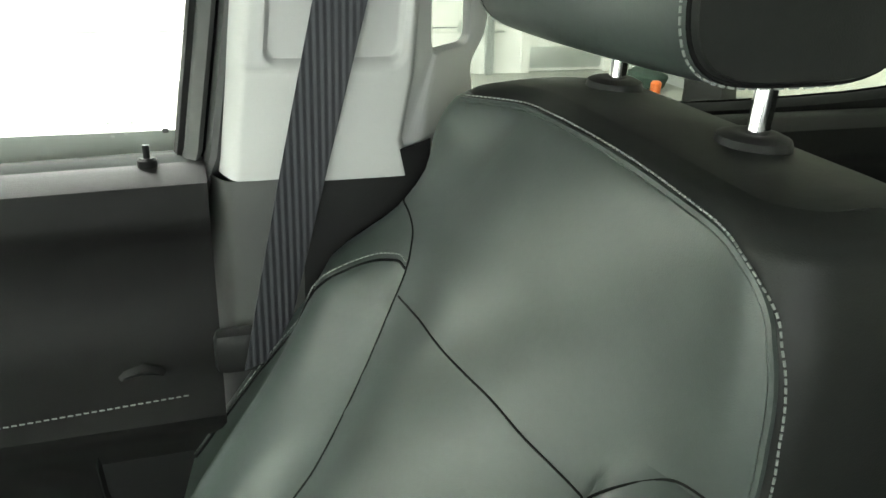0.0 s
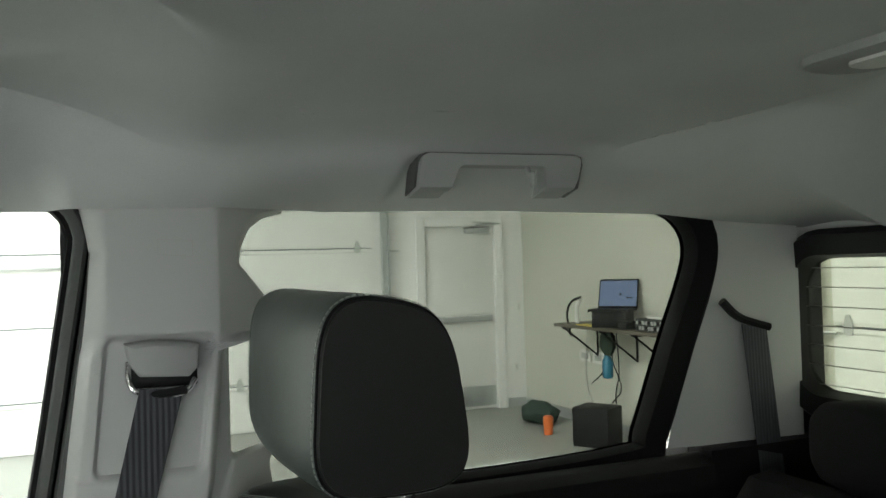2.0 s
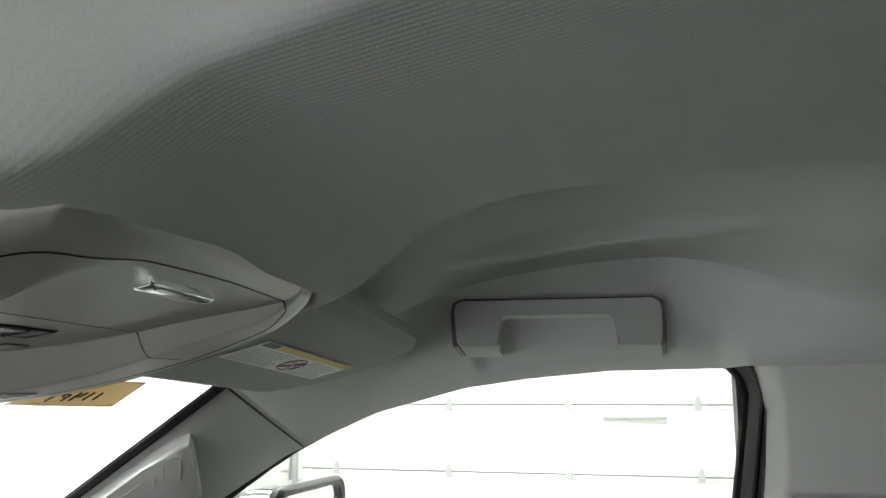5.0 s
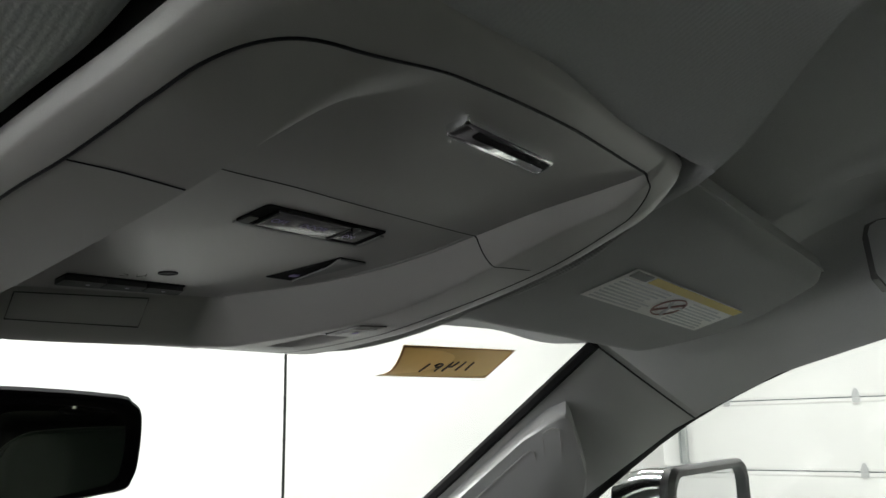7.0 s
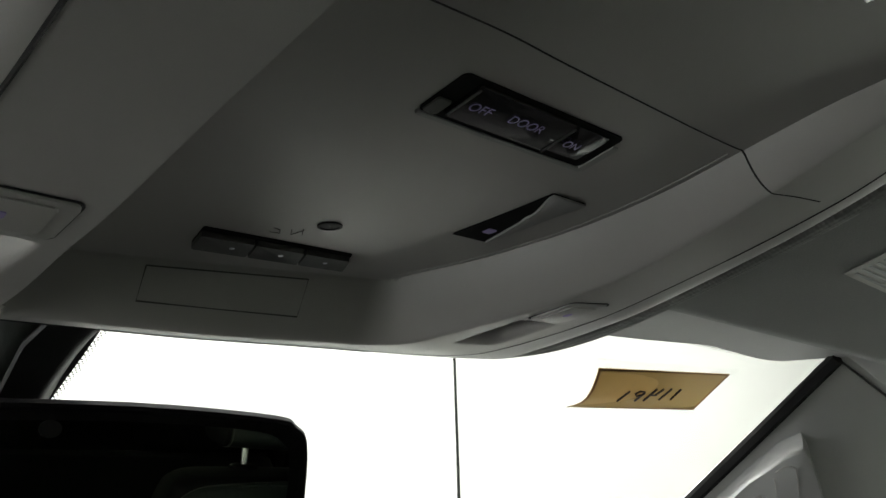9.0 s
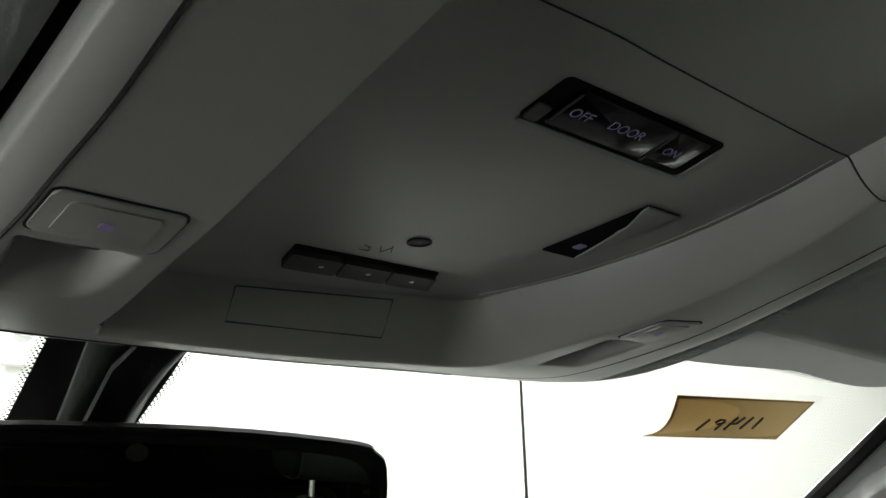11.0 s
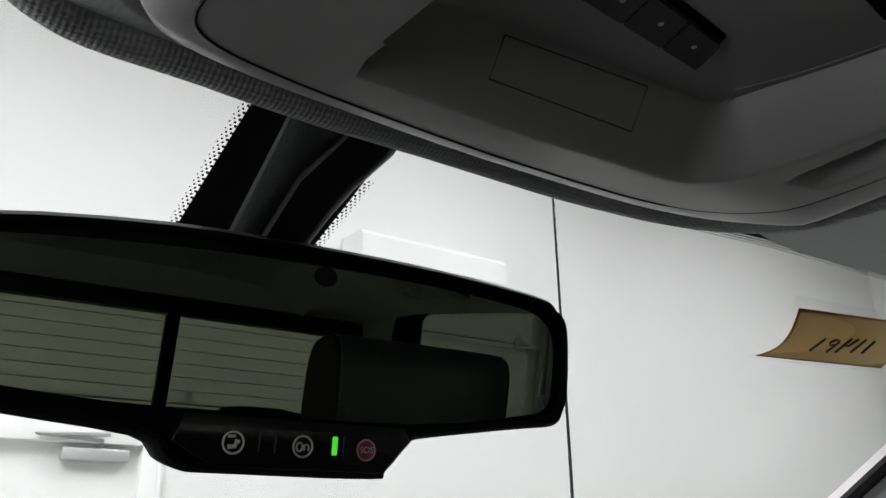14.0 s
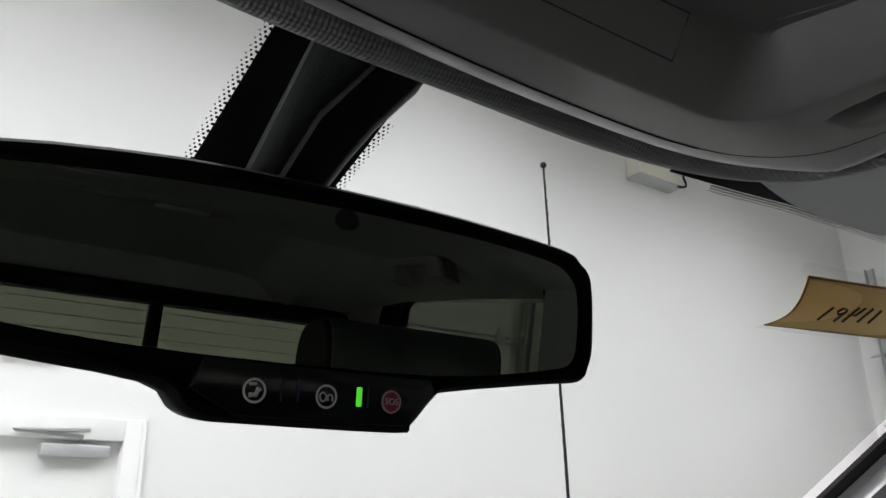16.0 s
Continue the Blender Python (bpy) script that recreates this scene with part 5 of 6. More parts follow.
HW = 0.156


def head_point(t, a):
    """The headrest: t across, a round it."""
    kx = max((1 - abs(t) ** 14) ** 0.2 if abs(t) < 1 else 0.0, 0.70)
    c, s = math.cos(a), math.sin(a)
    py, pz = math.copysign(abs(c) ** 0.54, c), math.copysign(abs(s) ** 0.50, s)
    depth = 0.063 - 0.001 * pz - (-0.005 + 0.026 * (pz + 1) / 2 if py < 0 else 0)
    y = HY + depth * py * (0.86 + 0.14 * kx) - 0.003 * pz + 0.012 * (1 - t * t) * max(0.0, py)
    return Vector((HX + HW * t * (1 + 0.025 * pz), y, HZ + (0.091 if pz > 0 else 0.077) * pz * (0.80 + 0.20 * kx) + (0.004 - 0.004 * t) * (1 - pz) / 2 + 0.001 * (1 + pz) - 0.022 * ((1 - py) / 2) ** 1.3 * max(0.0, pz)))


rings = []
for t in (-0.965, -0.94, -0.9, -0.8, -0.6, -0.4, -0.2, 0, 0.2, 0.4, 0.6, 0.8, 0.9, 0.94, 0.965):
    rings.append([head_point(t, 2 * math.pi * i / 48) for i in range(48)])
hr = part("headrest", loft(rings, cap=False), LEATHER, seat, "black leather headrest")
for s in (-1, 1):
    caps = [[head_point(s * t, 2 * math.pi * i / 48) for i in range(48)] for t in (0.965, 0.975, 0.985, 0.993, 1)]
    part("side_panel", loft(caps), LEATHER_DARK, hr, "black vinyl side of the headrest")
for t in (-0.965, 0.965):
    pts = [head_point(t, 2 * math.pi * i / 48) for i in range(49)]
    part("seam", tube(pts, 0.0014, 6), RUBBER, hr)
    bm = bmesh.new()
    dense = smooth_line(pts, 6)
    walked = [dense[0]]
    for p in dense[1:]:
        if (p - walked[-1]).length > 0.0042:
            walked.append(p)
    for a, b in zip(walked, walked[1:]):
        o = Vector((math.copysign(0.0035, -t), 0, 0))
        nrm = (a - Vector((a.x, HY, HZ))).normalized() * 0.0024
        add_tube(bm, [a + (b - a) * 0.1 + o + nrm, a + (b - a) * 0.8 + o + nrm], 0.0007, 5)
    part("stitching", bm, STITCH, hr, "pale thread stitching")
for px in (0.430, 0.601):
    po = part("post", tube([(px, -0.024, 1.37), (px, -0.030, 1.46)], 0.0065, 14), CHROME, seat, "chrome headrest post")
    part("collar", loft([[(px + r * math.cos(a), -0.024 + r * 0.8 * math.sin(a), z) for a in (2 * math.pi * i / 20 for i in range(20))] for z, r in ((1.386, 0.025), (1.3975, 0.025), (1.4015, 0.0235), (1.4035, 0.018), (1.4040, 0.012), (1.4030, 0.007))]), BLACK, po)

# the driver's seat is alike
copy_thing(seat, pose(-0.95, 0, 0))

# ---- rear seat with headrests ----
rs = thing("rear_bench", "dark cloth rear bench seat with headrests", "car seat")
rings = []
for x in [XC - 0.72, XC - 0.70, XC - 0.4, XC, XC + 0.4, XC + 0.70, XC + 0.72]:
    e = 0.03 if abs(x - XC) > 0.71 else 0.0
    rings.append([(x, y, z) for y, z in ((-0.50 - e, 0.75), (-0.55 - e, 1.0), (-0.63 - e, 1.26 - e), (-0.66, 1.295 - e), (-0.70, 1.30 - e), (-0.74, 1.28 - e), (-0.78, 0.75))])
part("backrest", loft(rings), CLOTH_DARK, rs)
part("cushion", box(XC - 0.7, XC + 0.7, -0.62, -0.15, 0.7, 0.92, 0.05, 4), CLOTH_DARK, rs)
for hx in (XC - 0.47, XC + 0.50):
    rings = []
    for t in (-1, -0.95, -0.8, -0.4, 0, 0.4, 0.8, 0.95, 1):
        k = (1 - abs(t) ** 4) ** 0.25 if abs(t) < 1 else 0.45
        rings.append([(hx + 0.115 * t, -0.715 + 0.045 * max(k, 0.45) * math.copysign(abs(math.cos(a)) ** 0.6, math.cos(a)), 1.36 + 0.062 * max(k, 0.6) * math.copysign(abs(math.sin(a)) ** 0.6, math.sin(a))) for a in (2 * math.pi * i / 24 for i in range(24))])
    part("headrest", loft(rings), CLOTH_DARK, rs)

cb = thing("rear_seat_belt", "dark rear seat belt from a slot in the trim", "seat belt")
part("slot", tube(smooth_line([(0.838, -0.705, 1.545), (0.834, -0.735, 1.518), (0.828, -0.79, 1.500)]), 0.007, 6), BLACK, cb)
part("webbing", sheet(10, 20, lambda u, v: (0.828 - 0.01 * v, -0.735 - 0.05 * u - 0.02 * v, 1.508 - 0.012 * u - 0.25 * v), (0.0016, 0, 0)), WEB, cb)

dl = thing("dome_lamp", "grey ceiling lamp with a pale lens", "dome lamp")
part("bezel", prism([(a + 0.16, c - 0.398) for a, c in round_rect(0.34, 0.085, 0.03)], 0.0, -0.008, lambda a, c, d: Vector((a, c, roof_z(0.15, -0.39) + d)), 0.003), HANDLE, dl)
part("lens", prism([(a + 0.245, c - 0.402) for a, c in round_rect(0.10, 0.040, 0.015)], -0.007, -0.011, lambda a, c, d: Vector((a, c, roof_z(0.15, -0.39) + d)), 0.001), LABEL, dl)

# ---- overhead console ----
con = thing("overhead_console", "grey-brown plastic overhead console with map lamps and switches", "overhead console")
part("shell", sheet(300, 320, con_fn), CONSOLE, con)
edge = [(s, -1) for s in np.linspace(-1, 1, 40)] + [(1, t) for t in np.linspace(-1, 1, 40)[1:]] + [(s, 1) for s in np.linspace(1, -1, 80)[1:]] + [(-1, t) for t in np.linspace(1, -1, 40)[1:-1]]
plan = [con_outline(s, t) for s, t in edge]
ringa = [Vector((x, y, con_z(x, y) + 0.0085)) for x, y in plan]
ringb = [Vector((p.x, p.y, max(p.z + 0.006, min(p.z + 0.03, roof_z(p.x, min(p.y, 0.846)) + 0.006)))) for p in ringa]
part("rim", loft([ringa, ringb], cap=False), BLACK, con, "black gap round the console")


# a cloth strip runs beside the console on the driver's side to the rolled edge, a narrow gap away
TURN = max(k for k, y in enumerate(FRONT_Y[1]) if FRONT_Y[0][k] < -0.02)


def strip_fn(u, v):
    y = 0.475 + 0.360 * v
    xe = along(CON_L, y) if y < 0.785 else float(np.interp(y, FRONT_Y[1][: TURN + 1], FRONT_Y[0][: TURN + 1]))
    xe -= 0.0028
    ze = con_base(xe, min(y, 0.80)) + 0.0065 + 0.30 * max(0.0, y - 0.80)
    x = xe + (min(-0.172, xe - 0.03) - xe) * u
    z = ze + 0.003 * max(0.0, 1 - 12 * u) ** 2 - 0.0015 * math.sin(math.pi * u) + 0.05 * max(0.0, u - 0.72) ** 1.5 / 0.15
    k = step(0.475, 0.55, y)
    return (x, y, z * k + (roof_z(x, y) + 0.001) * (1 - k))


part("headliner_strip", sheet(40, 70, strip_fn), HEADLINER, cab, "grey knitted cloth beside the console")


def on_con(x, y, d=0.0):
    left, right = along(CON_L, y), along(CON_R, y)
    return Vector((x, y, con_base(x, y) + edge_lift(min(x - left, right - x, along(FRONT_Y, x) - y, y - rear_y(x))) - d))


def groove(pts, r=0.0011, n=10, mat=None, parent=None):
    return part("groove", tube([on_con(p.x, p.y, -0.0002) for p in smooth_line([(a, b, 0) for a, b in pts], n)], r, 6), mat or BLACK, parent or con)


# parting line a finger's width inside the edge, and the front edge of the storage lid
groove([(0.168, 0.640), (0.1700, 0.612), (0.1715, 0.585), (0.1700, 0.563), (0.1640, 0.538), (0.1560, 0.5255), (0.1480, 0.5222)], 0.0005)
groove([(0.1480, 0.5222), (0.128, 0.5195), (0.10, 0.5155), (0.069, 0.5114), (0.0316, 0.5085), (-0.005, 0.5075), (-0.035, 0.5080), (-0.053, 0.5100), (-0.065, 0.5160), (-0.0735, 0.5260), (-0.0780, 0.5390), (-0.0800, 0.550), (-0.0837, 0.5713), (-0.0884, 0.5933), (-0.0934, 0.630), (-0.0980, 0.6555), (-0.1020, 0.680), (-0.1068, 0.708), (-0.1105, 0.735), (-0.1125, 0.7700), (-0.1118, 0.7850), (-0.1070, 0.7935), (-0.097, 0.7990), (-0.080, 0.8030), (-0.056, 0.8062), (-0.02, 0.8090), (0.023, 0.8112), (0.06, 0.8128), (0.089, 0.8125), (0.110, 0.8095)], 0.0007, 6)
groove([(0.110, 0.8095), (0.128, 0.8035), (0.146, 0.7900), (0.157, 0.7700), (0.1625, 0.730), (0.1645, 0.692), (0.1662, 0.664), (0.168, 0.640)], 0.0004, 6)
groove([(-0.0835, 0.5718), (-0.0682, 0.5718), (-0.0465, 0.5735)], 0.0005)
groove([(-0.030, 0.5850), (-0.0176, 0.5862), (0.0072, 0.5882), (0.0298, 0.5913), (0.0713, 0.5965), (0.10, 0.6000), (0.1262, 0.6025), (0.1385, 0.6005), (0.150, 0.5985), (0.1630, 0.5970)], 0.0004)
# fine ledge where the tray meets the wall towards the passenger
groove([(0.1235, 0.6060), (0.1225, 0.629), (0.1175, 0.6705), (0.108, 0.705), (0.0985, 0.733), (0.0880, 0.7540)], 0.0006, 6, CONSOLE)


def field(name, quad, r, d0, d1, mat, parent, label="", bevel=0.0, inset=0.0):
    """A thin plate with rounded corners that fills a four-cornered field on the underside: front pair first, then the rear pair."""
    (ax, ay), (bx_, by_), (cx, cy), (dx, dy) = quad
    w, h = math.hypot(bx_ - ax, by_ - ay), math.hypot(dx - ax, dy - ay)
    zc = [con_base(px, py) for px, py in quad]

    def to3(a, c, d):
        a, c = a / w + 0.5, c / h + 0.5
        px = (ax * (1 - a) + bx_ * a) * (1 - c) + (dx * (1 - a) + cx * a) * c
        py = (ay * (1 - a) + by_ * a) * (1 - c) + (dy * (1 - a) + cy * a) * c
        return Vector((px, py, (zc[0] * (1 - a) + zc[1] * a) * (1 - c) + (zc[3] * (1 - a) + zc[2] * a) * c - d))

    return part(name, prism(round_rect(w - 2 * inset, h - 2 * inset, r), d0, d1, to3, bevel), mat, parent, label)


def inside(quad, a0, a1, c0, c1):
    """A smaller field: across from a0 to a1, along from c0 to c1."""
    def at(a, c):
        p = [Vector(q) for q in quad]
        return tuple((p[0].lerp(p[1], a)).lerp(p[3].lerp(p[2], a), c))
    return at(a0, c0), at(a1, c0), at(a1, c1), at(a0, c1)


# map-lamp buttons on both rails, a lens deep in each pocket
for quad, pocket_quad in zip((BUTTON_L, BUTTON_R), POCKETS):
    field("button_gap", quad, 0.003, -0.002, 0.0003, BLACK, con)
    bt = field("lamp_button", quad, 0.0028, -0.002, 0.0009, CONSOLE, con, "map lamp button", 0.0007, 0.0007)
    field("button_face", inside(quad, 0.16, 0.84, 0.16, 0.84), 0.0015, 0.0, 0.0013, CONSOLE, bt, "", 0.0008)
    field("legend", inside(quad, 0.44, 0.54, 0.42, 0.57), 0.0008, 0.0, 0.0015, LEGEND, bt)
    field("lamp_lens", inside(pocket_quad, 0.15, 0.66, 0.90, 0.985), 0.001, -0.011, -0.0015, CONSOLE_DARK, con, "small map lamp lens")
# cargo lamp switch OFF / DOOR / ON in its opening with pale chamfers
SWITCH = ((0.0047, 0.6227), (0.0764, 0.6315), (0.0776, 0.6123), (0.0070, 0.6040))
sw = field("lamp_switch", SWITCH, 0.0022, -0.002, 0.0004, MATT_BLACK, con, "black rocker switch")
field("rocker", inside(SWITCH, 0.10, 0.69, 0.14, 0.93), 0.001, 0.0, 0.0016, GLOSS_BLACK, sw, "", 0.0007)
field("rocker_end", inside(SWITCH, 0.70, 0.93, 0.16, 0.90), 0.001, 0.0, 0.0009, GLOSS_BLACK, sw, "", 0.0005)
field("pivot", inside(SWITCH, 0.015, 0.085, 0.04, 0.40), 0.0007, 0.0, 0.0010, CONSOLE_DARK, sw, "", 0.0004)
field("rocker_edge", inside(SWITCH, 0.105, 0.115, 0.20, 0.88), 0.0002, 0.0, 0.0020, CHARCOAL, sw)
field("rocker_edge", inside(SWITCH, 0.685, 0.697, 0.12, 0.86), 0.0002, 0.0, 0.0019, CHARCOAL, sw)
field("surround", inside(SWITCH, 0.01, 1.03, -0.09, 0.0), 0.0005, -0.002, 0.0008, HANDLE, sw, "", 0.0004)
field("surround", inside(SWITCH, 1.0, 1.045, -0.05, 0.75), 0.0005, -0.002, 0.0008, HANDLE, sw, "", 0.0004)


def legend_text(body, x, y, size, parent, d):
    z0 = con_base(x, y)
    slope = (con_base(x, y + 0.01) - con_base(x, y - 0.01)) / 0.02
    m = Matrix(((1, 0.05, 0, x), (0.12, -1, 0, y), (0.055, -slope, -1, z0 - d), (0, 0, 0, 1)))
    return part("legend", text_mesh(body, size, m), LEGEND, parent, "pale legend", smooth=False)


legend_text("OFF", 0.0205, 0.6147, 0.0050, sw, 0.0018)
legend_text("DOOR", 0.0388, 0.6160, 0.0050, sw, 0.0018)
legend_text("ON", 0.0612, 0.6200, 0.0046, sw, 0.0018)
# slotted switch: black with a pale finger rest that widens towards the rear
SLOT = ((0.0736, 0.6946), (0.0928, 0.6976), (0.1030, 0.6531), (0.0838, 0.6503))
sl = field("slide_switch", SLOT, 0.0006, -0.002, 0.0005, MATT_BLACK, con, "black switch with a grey finger rest")
rest = [(0.93, 0.02), (1.0, 0.02), (1.0, 1.0), (0.02, 1.0), (0.06, 0.93), (0.40, 0.72), (0.50, 0.64), (0.50, 0.58), (0.62, 0.48)]
rest = [inside(SLOT, a, a, c, c)[0] for a, c in rest]
part("finger_rest", prism(rest, 0.0, 0.0012, lambda a, c, d: on_con(a, c, d), 0.0003), HANDLE, sl, "grey finger rest")
field("legend", inside(SLOT, 0.40, 0.62, 0.17, 0.25), 0.0003, 0.0, 0.0008, LEGEND, sl)
# three programmable buttons with white dots
BANK = ((-0.0110, 0.7385), (0.0585, 0.7485), (0.0520, 0.7312), (-0.0140, 0.7195))
tr = field("button_bezel", BANK, 0.0012, -0.002, 0.0004, MATT_BLACK, con, "row of three dark buttons")
for k, (dx, dy) in enumerate(((0.0023, 0.7335), (0.0230, 0.7360), (0.0443, 0.7395))):
    kb = field("button", inside(BANK, 0.005 + 0.333 * k, 0.325 + 0.333 * k, -0.06, 0.80), 0.0006, 0.0, 0.0026, CHARCOAL, tr, "", 0.0005)
    bm = bmesh.new()
    bmesh.ops.create_uvsphere(bm, u_segments=10, v_segments=6, radius=0.00105, matrix=Matrix.Translation(on_con(dx, dy, 0.0026)) @ Matrix.Diagonal((1, 1, 0.35, 1)))
    part("dot", bm, DOTS, kb)
ring_at = lambda r, d: [on_con(0.0255 + 1.25 * r * math.cos(a), 0.7036 + r * math.sin(a), d) for a in (2 * math.pi * i / 24 for i in range(24))]
part("microphone_hole", loft([ring_at(0.0038, -0.001), ring_at(0.0038, 0.0006), ring_at(0.0030, 0.0007), ring_at(0.0028, 0.0003), ring_at(0.0002, 0.0003)], cap=False), BLACK, con, "round microphone hole")
bm = bmesh.new()
for x0, y0, x1, y1 in ((0.0085, 0.7125, 0.0115, 0.7140), (0.0090, 0.7170, 0.0130, 0.7175), (0.0115, 0.7140, 0.0130, 0.7175), (0.0150, 0.7120, 0.0175, 0.7175), (0.0175, 0.7175, 0.0195, 0.7115), (0.0185, 0.7100, 0.0215, 0.7165)):
    add_tube(bm, [on_con(x0, y0, 0.0), on_con(x1, y1, 0.0)], 0.00022, 5)
part("engraved_mark", bm, CONSOLE_DARK, con, "small engraved symbols")


# blank cover on the front wall
def wall_pt(a, z):
    lo, hi = WALL_Y0 - 0.001, WALL_Y1
    for _ in range(24):
        m = (lo + hi) / 2
        if con_base(a, m) > z:
            lo = m
        else:
            hi = m
    return Vector((a, lo - 0.0002, z))


cov = [wall_pt(a, z) for a, z in ((-0.0170, 1.6455), (0.0520, 1.6495), (0.0520, 1.6350), (-0.0170, 1.6335))]
part("blank_cover", tube(cov + [cov[0]], 0.00035, 5), CONSOLE_DARK, con, "outline of a blank cover")
# chrome latch of the storage lid
LATCH = ((0.0233, 0.5310), (0.0876, 0.5385), (0.0860, 0.5285), (0.0246, 0.5215))
lt = field("latch", LATCH, 0.0015, -0.002, 0.0030, CHROME, con, "chrome pull latch", 0.0012)
field("latch_recess", inside(LATCH, 0.16, 0.98, 0.42, 0.80), 0.001, 0.0, 0.0034, GLOSS_BLACK, lt)

# ---- sun visors ----


VISOR_LABEL = ((0.3356, 0.6760), (0.5700, 0.7000), (0.5660, 0.6500), (0.3348, 0.6284))


def visor(right):
    th = thing("sun_visor", "grey cloth sun visor folded up" + (" with a warning label" if right else ""), "sun visor", "sun visors")
    plane = lambda y: 1.6735 - 0.245 * (y - 0.675)
    reach = soft_table([(0.0, 0.575), (0.12, 0.598), (0.35, 0.630), (0.60, 0.640), (0.82, 0.618), (1.0, 0.582)])

    def srf(u, v):
        """The underside, with its rim rolled up."""
        x = 0.192 + (along(reach, v) - 0.192) * u
        y0, y1 = 0.546 + 0.09 * (x - 0.2) + 0.10 * max(0.0, x - 0.54) ** 1.5, 0.748 + 0.072 * (x - 0.2)
        y = y0 + (y1 - y0) * v
        e = max(ramp(0.96, 1.0, u), ramp(0.92, 1.0, v), ramp(0.08, 0.0, v))
        return Vector((side_x(x, right), y, plane(y) + 0.010 * (1 - math.sqrt(max(0.0, 1 - e * e)))))

    panel = part("panel", sheet(60, 40, srf, (0, 0.003, 0.012)), VISOR, th)
    rim_line = [srf(1.0, k / 20) for k in range(21)][::-1] + [srf(1 - k / 30, 0) for k in range(31)]
    part("edge_seam", tube([srf(k / 40, 1.0) for k in range(41)], 0.0008, 5), HANDLE, panel, "pale seam along the edge")
    part("edge_seam", tube(rim_line, 0.0008, 5), HANDLE, panel, "pale seam along the edge")
    if right:
        def at(a, c, d):
            p = [Vector(q) for q in VISOR_LABEL]
            q = p[0].lerp(p[1], a).lerp(p[3].lerp(p[2], a), c)
            return Vector((q.x, q.y, plane(q.y) - 0.001 - d))

        def lab(a0, a1, c0, c1, d, mat, nm, parent):
            return part(nm, sheet(4, 4, lambda u, v: at(a0 + (a1 - a0) * u, c0 + (c1 - c0) * v, d), (0, 0, 0.0003)), mat, parent)

        lb = lab(0, 1, 0, 1, 0.0006, LABEL, "label", th)
        lb["label"] = "white warning label with a yellow band"
        lab(0.16, 1.0, 0.80, 0.985, 0.0010, LABEL_YELLOW, "yellow_band", lb)
        lab(0.02, 0.14, 0.80, 0.97, 0.0010, CHARCOAL, "print_block", lb)
        rnd = random.Random(4)
        for k in range(8):
            for a0, a1 in ((0.03, 0.42), (0.62, 0.97)):
                c0 = 0.07 + 0.088 * k
                lab(a0, a1 - rnd.random() * 0.10, c0, c0 + 0.035, 0.0010, GREY_METAL, "print_line", lb)
        ringp = [at(0.52 + 0.085 * math.cos(a), 0.42 + 0.30 * math.sin(a), 0.0012) for a in (2 * math.pi * i / 24 for i in range(25))]
        red = material("dull_red_print", (0.30, 0.17, 0.15), 0.6)
        part("print_ring", tube(ringp, 0.0007, 5), red, lb)
        part("print_bar", tube([ringp[3], ringp[15]], 0.0010, 5), red, lb)
        part("print_shape", tube([ringp[9], at(0.52, 0.42, 0.0012), ringp[20]], 0.0014, 5), GREY_METAL, lb)
        part("print_shape", tube([at(0.52, 0.42, 0.0012), ringp[1]], 0.0014, 5), GREY_METAL, lb)
    return th


visor(True)
visor(False)

# ---- rear-view mirror ----
mir = thing("rearview_mirror", "black rear-view mirror with call buttons on its lower edge", "rearview mirror")
MC = Vector((-0.021, 0.896, 1.562))
mir.matrix_world = pose(*MC, 7.0, 0, -2.0)


def mirror_outline(g):
    """Case outline about its middle, shrunk by g; x, z."""
    o = [(-0.135, 0.028), (-0.120, 0.037), (-0.06, 0.045), (0.0, 0.047), (0.06, 0.047), (0.120, 0.0435), (0.131, 0.039), (0.1390, 0.030), (0.1400, 0.0), (0.137, -0.012), (0.132, -0.018), (0.110, -0.021), (0.060, -0.028), (0.052, -0.031), (0.041, -0.043), (0.034, -0.046), (-0.030, -0.046), (-0.044, -0.0455), (-0.052, -0.042), (-0.062, -0.0345), (-0.110, -0.0292), (-0.132, -0.025), (-0.141, -0.014), (-0.1425, 0.015)]
    p = [(a.x, a.y) for a in smooth_line([(a, b, 0) for a, b in o + [o[0]]], 3)[:-1]]
    return outset(p, -g)


part("case", loft([[(a, d, c) for a, c in mirror_outline(g)] for d, g in ((-0.004, 0.0055), (-0.0065, 0.004), (-0.0065, 0.002), (-0.003, 0.0), (0.012, 0.001), (0.026, 0.008), (0.034, 0.022))]), MATT_BLACK, mir)


def glass_outline(g):
    o = [(-0.128, 0.025), (-0.117, 0.029), (-0.064, 0.0345), (0.0, 0.0375), (0.06, 0.0375), (0.107, 0.0348), (0.1215, 0.0295), (0.1265, 0.020), (0.1262, 0.0), (0.1225, -0.0105), (0.108, -0.0150), (0.05, -0.0228), (-0.05, -0.0238), (-0.110, -0.0205), (-0.130, -0.016), (-0.1355, 0.0)]
    p = [(a.x, a.y) for a in smooth_line([(a, b, 0) for a, b in o + [o[0]]], 3)[:-1]]
    return outset(p, -g)


